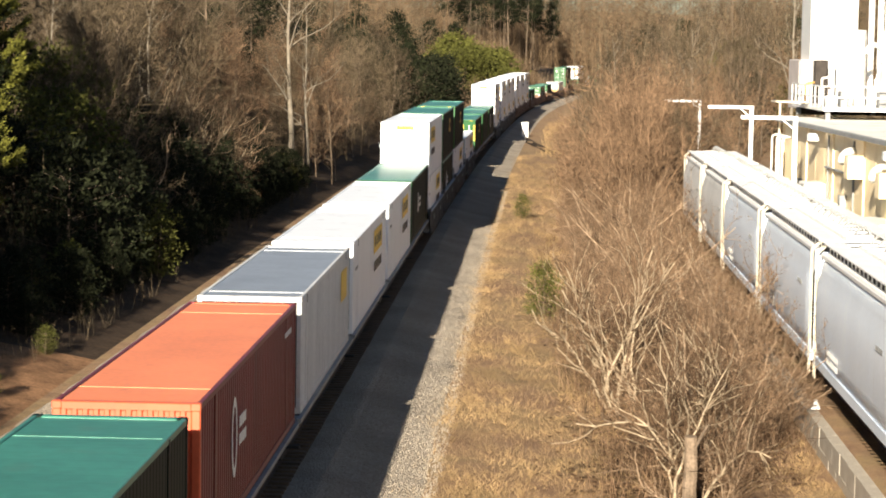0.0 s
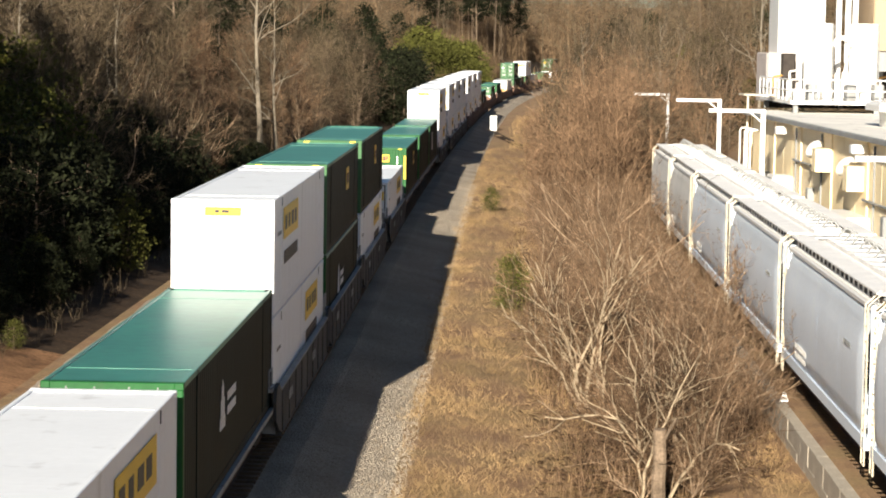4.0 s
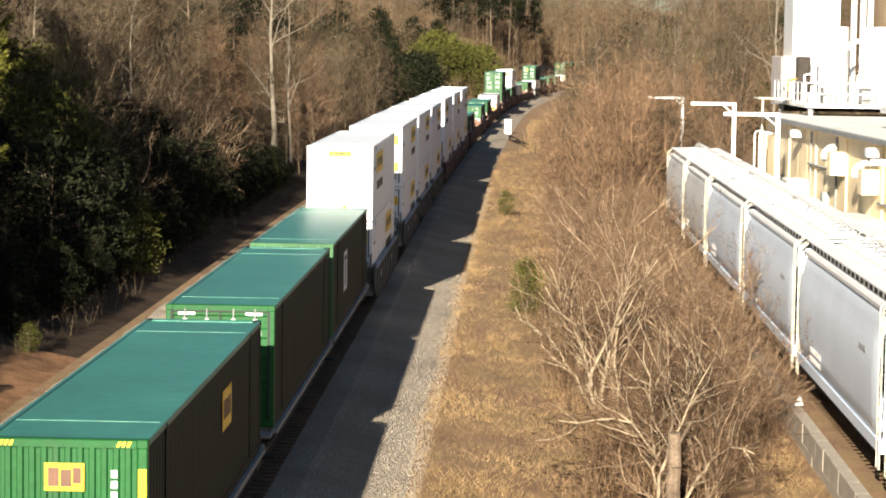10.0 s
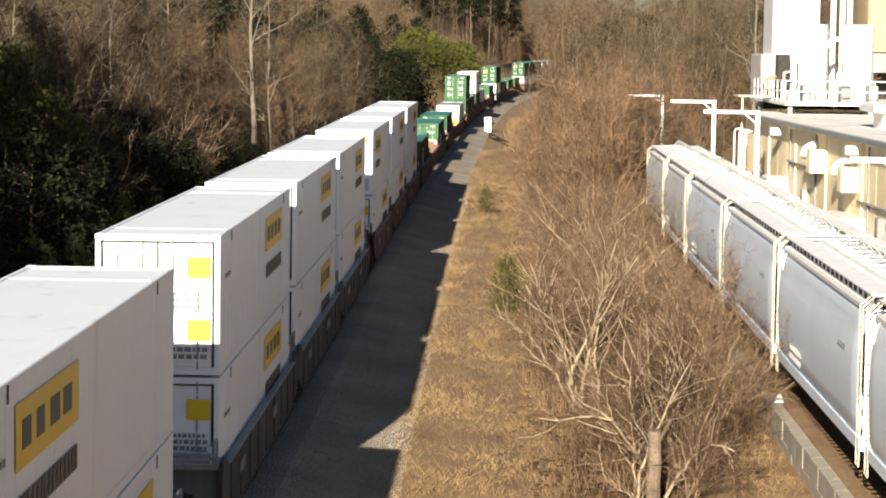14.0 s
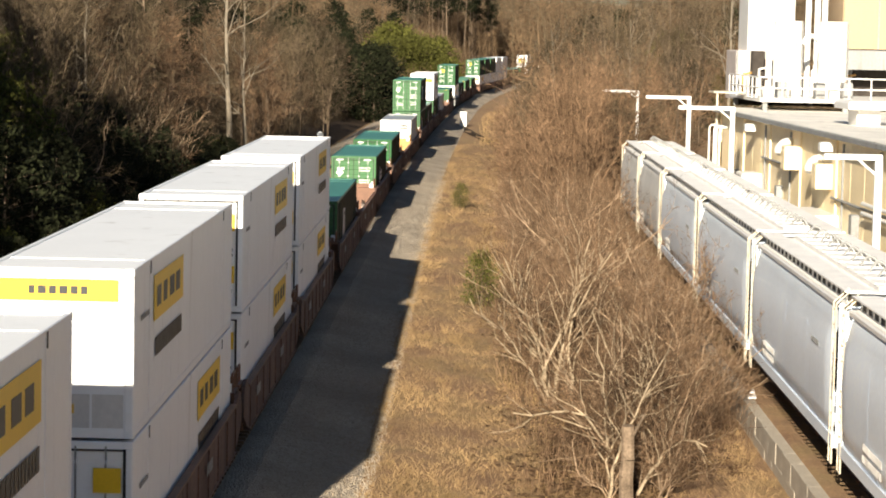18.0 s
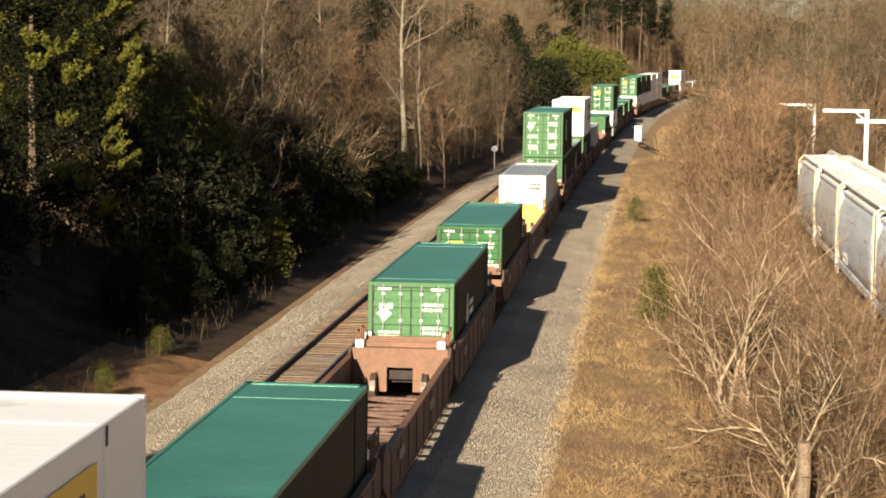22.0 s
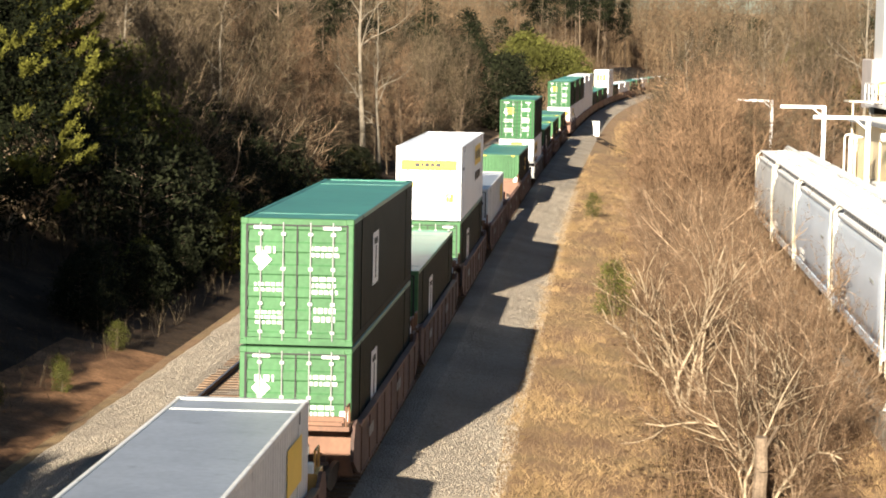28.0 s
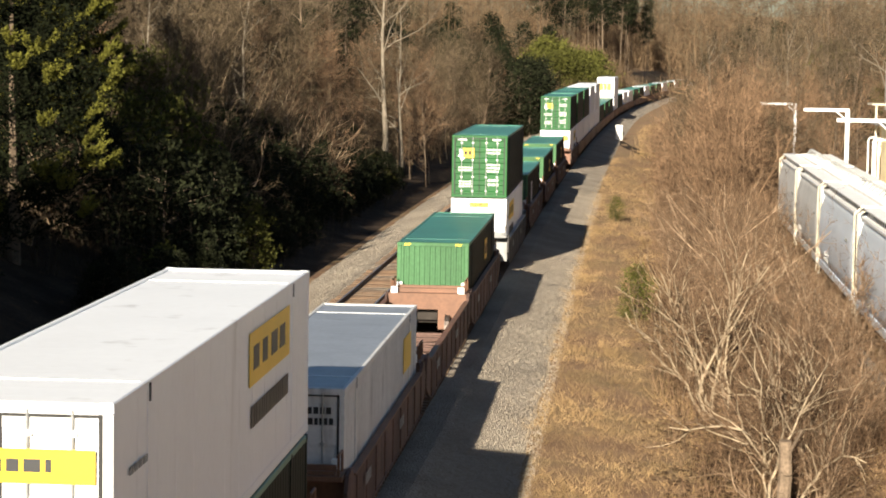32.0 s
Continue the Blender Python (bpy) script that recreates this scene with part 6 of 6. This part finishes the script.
def hopper(label, paint, L=8.3):
    """A covered hopper car, its sides bulging between the end ladders. Origin on the rail under its middle."""
    c = thing("hopper_car", label, "hopper car", group="hopper cars in the yard")
    B = L - 0.35
    # side section from sill to roof edge, with a folded shoulder near the top
    half = [(1.3, 0.98), (1.52, 1.12), (1.6, 1.6), (1.63, 2.5), (1.6, 3.35), (1.5, 3.62), (1.5, 3.7), (1.42, 3.98), (1.36, 4.12)]
    n = len(half)
    for sx in (-1, 1):
        s = Shape()
        ys = [-B + k * 2 * B / 32 for k in range(33)]
        for y in ys:
            e = min(1.0, (B - abs(y)) / 0.7)
            bul = 0.955 + 0.045 * math.sqrt(max(0.0, e * (2 - e)))
            s.v += [(sx * p * bul, y, z) for p, z in half]
        s.f = [(j * n + i, j * n + i + 1, (j + 1) * n + i + 1, (j + 1) * n + i) for j in range(32) for i in range(n - 1)]
        part("side_sheet", s, paint, c, smooth=True)
        for y in (-4.0, 0.0, 4.0):
            part("side_seam", Shape().sheet([(sx * (p + 0.008), z) for p, z in half[1:5]], y - 0.02, y + 0.02), paint, c)
        sill = part("side_sill", Shape().box(min(sx * 1.4, sx * 1.56), max(sx * 1.4, sx * 1.56), -L, L, 0.82, 1.1), paint, c)
        part("roof_edge", Shape().chamfer(min(sx * 1.3, sx * 1.46), max(sx * 1.3, sx * 1.46), -B, B, 4.08, 4.2, 0.03), M_TANK, c, "white roof edge angle")
        rb = part("running_board", Shape().box(min(sx * 0.74, sx * 1.36), max(sx * 0.74, sx * 1.36), -L + 0.1, L - 0.1, 4.46, 4.5), M_HOPTOP, c, "grated roof walkway")
        # dark plate stands in for the shade in the gap below the walkway
        part("walkway_gap_shade", Shape().box(min(sx * 1.16, sx * 1.2), max(sx * 1.16, sx * 1.2), -B, B, 4.2, 4.46), M_UNDER, rb, "dark strip for the shaded gap under the walkway")
        for k in range(20):
            y = -B + 0.3 + k * (2 * B - 0.6) / 19
            part("walkway_bracket", Shape().box(min(sx * 1.2, sx * 1.235), max(sx * 1.2, sx * 1.235), y - 0.045, y + 0.045, 4.18, 4.46), M_HOPTOP, c)
        for sy in (-1, 1):
            lad = Shape()
            x = sx * 1.55
            for yy in (0.0, 0.4):
                lad.rod((x, sy * (L - 0.05 - yy), 0.45), (x, sy * (L - 0.05 - yy), 4.2), 0.022, 5)
                lad.rod((x, sy * (L - 0.05 - yy), 4.2), (sx * 1.2, sy * (L - 0.05 - yy), 4.52), 0.022, 5)
            for k in range(11):
                lad.rod((x, sy * (L - 0.05), 0.55 + k * 0.35), (x, sy * (L - 0.45), 0.55 + k * 0.35), 0.013, 4)
            lad.rod((x, sy * (L - 0.05), 0.45), (x, sy * (L - 0.45), 0.45), 0.02, 5)
            part("ladder", lad, M_CREAM, c, "cream side ladder")
            part("corner_post", Shape().box(min(sx * 1.36, sx * 1.46), max(sx * 1.36, sx * 1.46), sy * (L - 0.12) - 0.04, sy * (L - 0.12) + 0.04, 1.1, 4.2), paint, c)
    roof = Shape()
    prof = [(-1.4, 4.13), (-1.0, 4.3), (-0.5, 4.38), (0, 4.4), (0.5, 4.38), (1.0, 4.3), (1.4, 4.13)]
    roof.sheet(prof, -B, B)
    part("roof", roof, M_HOPTOP, c, smooth=True)
    h = part("hatch_trough", Shape().chamfer(-0.42, 0.42, -B + 0.5, B - 0.5, 4.37, 4.54, 0.05), M_HOPTOP, c, "long dusty roof hatch")
    for k in range(11):
        y = -B + 1.0 + k * (2 * B - 2.0) / 10
        hook = Shape().sweep([(0.4 - 0.08 * q, y + 0.05 * q, 4.56 + 0.26 * math.sin(math.pi * q / 6)) for q in range(7)], 0.034, 5)
        part("hatch_latch", hook, M_CARGREY, h, "curled grey latch handle")
        part("hatch_batten", Shape().box(-0.46, 0.46, y - 0.03, y + 0.03, 4.54, 4.56), M_HOPTOP, h)
    for sy in (-1, 1):
        part("end_sheet", Shape().prism([(-1.2, 2.2), (1.2, 2.2), (1.3, 3.9), (1.2, 4.1), (-1.2, 4.1), (-1.3, 3.9)], min(sy * (B - 0.02), sy * (B - 0.08)), max(sy * (B - 0.02), sy * (B - 0.08))), paint, c)
        part("slope_sheet", Shape().plate([(-1.3, sy * (B - 0.1), 2.3), (1.3, sy * (B - 0.1), 2.3), (1.2, sy * (B - 1.8), 1.0), (-1.2, sy * (B - 1.8), 1.0)]), paint, c)
        part("end_platform", Shape().box(-1.4, 1.4, min(sy * (L - 0.6), sy * L), max(sy * (L - 0.6), sy * L), 0.95, 1.08), paint, c)
        part("crossover_board", Shape().box(-1.3, 1.3, min(sy * (L - 0.5), sy * (L - 0.05)), max(sy * (L - 0.5), sy * (L - 0.05)), 4.44, 4.48), M_HOPTOP, c)
        part("coupler", Shape().chamfer(-0.16, 0.16, min(sy * L, sy * (L + 0.42)), max(sy * L, sy * (L + 0.42)), 0.68, 0.94, 0.04), M_UNDER, c)
        truck(c, sy * (L - 2.0))
    part("centre_sill", Shape().box(-0.3, 0.3, -L, L, 0.7, 0.94), M_UNDER, c)
    for k in range(3):
        y = -3.6 + k * 3.6
        part("discharge_hopper", Shape().prism([(-1.2, 1.0), (1.2, 1.0), (0.35, 0.4), (-0.35, 0.4)], y - 0.6, y + 0.6), paint, c)
    rng = random.Random(5)
    bars(c, -6.2, -5.0, 2.9, 3.1, -1.64, M_CARGREY, 1, rng, plane="side")
    bars(c, 2.0, 4.4, 1.3, 1.8, -1.645, M_DIRTYWHITE, 2, rng, plane="side")
    return c


def loading_building():
    b = thing("loading_building", "beige metal-sided plant building with pipes and roof tanks", "building", pose(15.4, 60, -0.2, 0, 0, 2.05))
    # local: x across from the wall face, y along the track, z up
    H, Y1, D = 7.0, 65.0, 26.0
    n = 24
    for i in range(n):
        y0 = i * Y1 / n
        part("siding_panel", Shape().chamfer(0, 0.08, y0 + 0.02, y0 + Y1 / n - 0.02, 0, H - 0.25, 0.02), M_BEIGE, b)
    part("wall_core", Shape().box(0.05, 0.2, 0, Y1, 0, H - 0.2), M_BEIGE, b)
    for i in range(0, n + 1, 3):
        part("wall_pilaster", Shape().box(-0.07, 0.02, i * Y1 / n - 0.07, i * Y1 / n + 0.07, 0, H - 0.3), M_BEIGE, b)
    for k in range(2):
        part("end_wall", Shape().box(0, D, (0, Y1 - 0.2)[k], (0.2, Y1)[k], 0, H - 0.2), M_BEIGE, b)
    part("back_wall", Shape().box(D - 0.2, D, 0.2, Y1 - 0.2, 0, H - 0.2), M_BEIGE, b)
    part("roof", Shape().box(-0.35, D + 0.3, -0.3, Y1 + 0.3, H - 0.2, H), M_ROOFING, b, "pale flat roof")
    part("gutter", Shape().chamfer(-0.5, -0.35, -0.3, Y1 + 0.3, H - 0.22, H - 0.02, 0.03), M_CARGREY, b)
    for y in (14.0, 32.4, 52.0):
        part("floodlight", Shape().chamfer(-0.75, -0.25, y - 0.3, y + 0.3, H - 0.75, H - 0.4, 0.05), M_TANK, b, "white wall floodlight")
    # elbowed exhaust ducts
    for y, z in ((43.0, H - 1.25), (35.5, H - 1.6)):
        bow = [(-0.1 - 0.6 * math.sin(math.pi / 12 * k), y - 0.15 * k, z + 0.4 * math.cos(math.pi / 12 * k)) for k in range(7)]
        part("exhaust_duct", Shape().sweep(bow, 0.2, 12), M_TANK, b, "white curved exhaust duct", smooth=True)
        part("duct_box", Shape().chamfer(-0.7, 0.0, y - 2.2, y - 1.2, z - 0.7, z + 0.3, 0.04), M_BEIGE, b)
    v = part("wall_vent", Shape().chamfer(-0.95, 0.0, 51.0, 53.0, 3.3, 4.3, 0.05), M_TANK, b, "white louvred wall vent")
    for k in range(4):
        part("louvre", Shape().box(-1.02, -0.95, 51.1, 52.9, 3.4 + k * 0.22, 3.52 + k * 0.22), M_CARGREY, v)
    part("hood", Shape().prism([(32.0, 2.7), (39.0, 2.7), (38.4, 3.1), (36.8, 3.75), (32.0, 3.75)], -1.4, 0.0, "x"), M_TANK, b, "white sheet metal hood")
    for y in (62.6, 63.7, 64.6, 66.5):
        part("wall_pipe", Shape().rod((-0.45, y, 0.2), (-0.45, y, H - 1.15), 0.05, 8).rod((-0.45, y, H - 1.15), (-0.38, y, H - 1.0), 0.05, 8).rod((-0.38, y, H - 1.0), (0.1, y, H - 0.95), 0.05, 8), M_ROOFING, b, "cream vertical pipe")
    for z in (3.4, 3.75):
        part("wall_pipe", Shape().rod((-0.28, 8.0, z + 0.9), (-0.28, 26.0, z + 0.9), 0.08, 8), M_TANK, b, "white horizontal pipe")
    part("downpipe", Shape().box(-0.45, -0.05, 13.6, 14.2, 0.0, H - 0.3), M_CARGREY, b)
    part("downpipe", Shape().rod((-0.3, 11.6, 0), (-0.3, 11.6, H), 0.14, 10), M_TANK, b)
    for y in (5.5, 13.0, 28.0, 45.2, 52.0, 58.6):
        part("wall_box", Shape().chamfer(-0.32, 0.0, y - 0.25, y + 0.25, 3.0, 4.1, 0.03), M_CARGREY, b, "grey switch box")
    for y in (9.0, 24.0, 31.0, 43.0, 50.0):
        part("conduit", Shape().rod((-0.06, y, 0.3), (-0.06, y, H - 0.4), 0.045, 6), M_CARGREY, b)
    for y0, y1, z in ((3.0, 20.0, 5.6), (22.0, 33.0, 4.4), (44.0, 50.5, 5.1)):
        part("conduit", Shape().rod((-0.1, y0, z), (-0.1, y1, z), 0.06, 6), M_CARGREY, b)
    # equipment deck and tanks on the roof, set in from the wall
    below = set(b.children)
    dk = part("roof_deck", Shape().box(0.6, 13, 60, 71, H + 0.45, H + 0.62), M_TANK, b, "white steel equipment deck")
    for x in (0.9, 5, 9, 12.6):
        for y in (60.4, 70.5):
            part("deck_leg", Shape().box(x - 0.12, x + 0.12, y - 0.12, y + 0.12, H, H + 0.45), M_CARGREY, dk)
    for k in range(9):
        y = 60 + k * 11 / 8
        part("rail_post", Shape().rod((0.6, y, H + 0.6), (0.6, y, H + 1.7), 0.035, 6), M_TANK, dk)
    for k in range(12):
        x = 0.6 + k * 12.4 / 11
        part("rail_post", Shape().rod((x, 60, H + 0.6), (x, 60, H + 1.7), 0.035, 6), M_TANK, dk)
    for z in (1.15, 1.7):
        part("deck_rail", Shape().rod((0.6, 60, H + z), (0.6, 71, H + z), 0.035, 6).rod((0.6, 60, H + z), (13, 60, H + z), 0.035, 6), M_TANK, dk)
    for x, y, r, h in ((2.75, 65, 0.74, 3.9), (5.15, 65, 0.74, 3.9)):
        t = part("tank", Shape().rod((x, y, H + 0.62), (x, y, H + 0.62 + h), r, 24).rod((x, y, H + 0.62 + h), (x, y, H + 0.7 + h), r + 0.03, 24), M_TANK, b, "tall white upright tank")
        for z in (0.12, 0.5, 0.9):
            part("tank_band", Shape().rod((x, y, H + 0.62 + h * z), (x, y, H + 0.69 + h * z), r + 0.03, 24), M_TANK, t)
        part("tank_pipe", Shape().rod((x - r - 0.16, y, H + 0.7), (x - r - 0.16, y, H + 4.1), 0.08, 8).rod((x - r - 0.16, y, H + 4.1), (x - r + 0.4, y, H + 4.3), 0.08, 8), M_TANK, t)
        part("tank_ladder", Shape().rod((x + 0.3, y - r - 0.15, H + 0.7), (x + 0.3, y - r - 0.15, H + 4.5), 0.03, 6).rod((x + 0.65, y - r - 0.1, H + 0.7), (x + 0.65, y - r - 0.1, H + 4.5), 0.03, 6), M_CARGREY, t)
    pv = Shape().sweep([(3.95 - 0.45 * math.cos(math.pi * q / 8), 64.6, H + 3.4 + 0.45 * math.sin(math.pi * q / 8)) for q in range(9)], 0.13, 8)
    part("cross_pipe", pv, M_TANK, b, "white bent pipe between the tanks")
    part("white_tower", Shape().chamfer(1.6, 4.2, 71.5, 75, H + 3.0, H + 9.0, 0.05), M_TANK, b, "white square duct tower")
    part("tower_base", Shape().chamfer(0.95, 4.4, 71.2, 75, H + 0.3, H + 3.0, 0.05), M_PINKISH, b, "pinkish sheet metal housing")
    for x in (1.0, 1.75, 2.5, 3.2):
        part("tower_post", Shape().box(x - 0.05, x + 0.05, 71.0, 71.1, H, H + 3.0), M_CARGREY, b)
    tw = part("rear_tower", Shape().chamfer(6.2, 13, 68, 76, H + 3.2, H + 12, 0.08), M_TAN, b, "tan sided tower block")
    part("tower_seam", Shape().box(8.1, 8.2, 67.96, 68.0, H + 3.2, H + 12), M_CARGREY, tw)
    part("rear_duct", Shape().chamfer(6.3, 13, 67, 69, H + 2.1, H + 3.15, 0.06), M_CARGREY, b, "grey duct below the tower")
    part("rear_core", Shape().chamfer(6.6, 12.6, 70, 75, H, H + 3.2, 0.05), M_UNDER, b, "dark machinery below the tower")
    for x in (4.5, 5.0, 5.4):
        part("stack_pipe", Shape().rod((x, 69, H + 0.6), (x, 69, H + 9), 0.16, 10), M_TANK, b)
    for k in range(6):
        x = 0.9 + k * 0.9
        part("roof_unit", Shape().chamfer(x, x + 0.5, 61 + k % 3, 62 + k % 3, H + 0.62, H + 1.2 + 0.25 * (k % 2), 0.04), M_CARGREY if k % 2 else M_ROOFING, b)
    for k in range(7):
        x, y = 1.0 + k * 0.95, 69.6 + 0.3 * (k % 2)
        part("machine", Shape().chamfer(x - 0.35, x + 0.35, y - 0.3, y + 0.3, H + 0.62, H + 1.5 + 0.5 * ((k * 3) % 4), 0.05), M_UNDER if k % 2 else M_CARGREY, b, "dark machinery on the deck")
        part("deck_pipe", Shape().rod((x, y - 0.6, H + 0.62), (x, y - 0.6, H + 1.7 + 0.3 * (k % 3)), 0.06, 6).rod((x, y - 0.6, H + 1.7 + 0.3 * (k % 3)), (x + 0.5, y - 0.6, H + 1.8 + 0.3 * (k % 3)), 0.06, 6), M_ROOFING if k % 3 else M_CARYEL, b)
    # solid dark strip in place of the shade under the deck
    part("deck_gap_shade", Shape().box(0.9, 12.8, 70.6, 71.0, H, H + 0.45), M_UNDER, b, "dark strip painted as shade below the deck")
    hat = part("roof_fan", Shape().chamfer(1.6, 2.6, 40, 42, H, H + 0.7, 0.05), M_TANK, b, "white roof fan")
    part("fan_cap", Shape().chamfer(1.1, 3.1, 39.3, 42.7, H + 0.7, H + 1.05, 0.1), M_TANK, hat)
    for k in range(3):
        s = Shape().sweep([(8.2 + k * 0.3 + 0.6 * math.cos(math.pi * q / 12), 62.0 + k * 0.3, H + 1.5 + 0.6 * math.sin(math.pi * q / 12)) for q in range(25)], 0.07, 6)
        part("hose_reel", s, M_TANK, b, "coiled white hose")
    for o in b.children:
        if o not in below:
            o.location.x = 0.6
    part("side_awning", Shape().chamfer(-0.5, 1.2, 65.0, 67.0, H + 0.75, H + 0.83, 0.02).box(-0.3, -0.2, 65.2, 65.3, 0, H + 0.75), M_CREAM, b)
    return b


def gantry_pole(x, y, top, reach, label):
    c = thing("gantry_pole", label, "gantry", pose(x, y, -0.17), group="gantry poles along the yard")
    part("post", Shape().chamfer(-0.11, 0.11, -0.11, 0.11, 0, top, 0.015), M_TANK, c)
    part("foot_plate", Shape().chamfer(-0.3, 0.3, -0.3, 0.3, 0, 0.04, 0.01), M_CARGREY, c)
    part("arm", Shape().chamfer(-reach, 0.11, -0.08, 0.08, top, top + 0.17, 0.015), M_TANK, c)
    part("brace", Shape().rod((-0.6, 0, top), (0, 0, top - 0.5), 0.04, 6), M_TANK, c)
    return c


def sundries():
    sg = thing("line_marker", "white round marker on a short post beside the track", "sign", pose(-13.7 + bend(203), 203, -0.56))
    part("post", Shape().rod((0, 0, 0), (0, 0, 2.15), 0.05, 8), M_TANK, sg)
    part("disc", Shape().rod((0, -0.03, 2.2), (0, 0.03, 2.2), 0.26, 18), M_MARK, sg, "white round disc")
    bx = thing("signal_cabinet", "white metal signal cabinet on the gravel beside the line", "cabinet", pose(-1.4, 291, -0.82))
    part("body", Shape().chamfer(-0.42, 0.42, -0.35, 0.35, 0.12, 1.85, 0.04), M_TANK, bx)
    part("lid", Shape().chamfer(-0.47, 0.47, -0.4, 0.4, 1.85, 1.95, 0.04), M_TANK, bx)
    part("base", Shape().box(-0.45, 0.45, -0.38, 0.38, 0, 0.12), M_CONCRETE, bx)
    part("door", Shape().box(-0.36, 0.36, -0.362, -0.352, 0.25, 1.75), M_TANK, bx)
    cr = tagged(new("access_track"), "brown dirt access track meeting the line", "dirt track", kind="structure")
    v, f = [], []
    for k in range(16):
        t = k / 15
        x, y = -2.3 + 5.7 * t, 292 - 55 * t
        for d in (-0.8, 0.8):
            v.append((x + d, y + 0.08 * d, ground_z(x + d, y) + 0.05 + 0.03 * noise.noise((k * 0.9, d, 1.0))))
    f = [(2 * k, 2 * k + 1, 2 * k + 3, 2 * k + 2) for k in range(15)]
    part("surface", raw(v, f), M_SHADEEARTH, cr)
    st = thing("tree_stub", "broken pale-barked trunk standing among the shrubs", "tree stub", pose(3.95, 57.0, ground_z(3.95, 57.0)))
    sb, rr = Shape(), random.Random(12)
    p, r = Vector((0, 0, -0.1)), 0.19
    for k in range(5):
        q = p + Vector((rr.gauss(0, 0.03), rr.gauss(0, 0.03), 0.42))
        sb.rod(p, q, r, 10, r * 0.96)
        p, r = q, r * 0.96
    part("trunk", sb, M_BARK, st)
    part("broken_limb", Shape().rod((0, 0, 1.6), (0.35, -0.1, 2.3), 0.05, 7, 0.03), M_BARK, st)
    wm = thing("derail_marker", "small white marker wedge beside the yard rail", "marker", pose(8.3, 68.5, -0.17))
    part("wedge", Shape().prism([(-0.13, 0), (0.13, 0), (0.04, 0.27), (-0.04, 0.27)], -0.03, 0.03), M_MARK, wm)


yard()
HOP = hopper("light grey covered hopper car with dusty roof hatches", M_HOPPER)
HOP.matrix_basis = pose(YARD_X, 45.4, 0)
for i in range(1, 4):
    copy_thing(HOP, pose(YARD_X, 45.4 + 17.45 * i, 0))
OLD = hopper("weathered grey short covered hopper car with a grimy roof", M_DIRTYWHITE, 6.9)
OLD.matrix_basis = pose(YARD_X, 113.8, 0)
copy_thing(OLD, pose(YARD_X, 128.45, 0))
loading_building()
gantry_pole(11.95, 174, 6.6, 2.6, "white steel gantry pole with a long arm over the yard track")
gantry_pole(11.9, 131.5, 7.2, 2.4, "white steel gantry pole with a long arm over the yard track")
gantry_pole(12.15, 111.5, 7.2, 2.55, "white steel gantry pole with a long arm over the yard track")
gantry_pole(12.1, 70.6, 6.95, 1.65, "white steel gantry pole with a long arm over the yard track")
sundries()

motions()
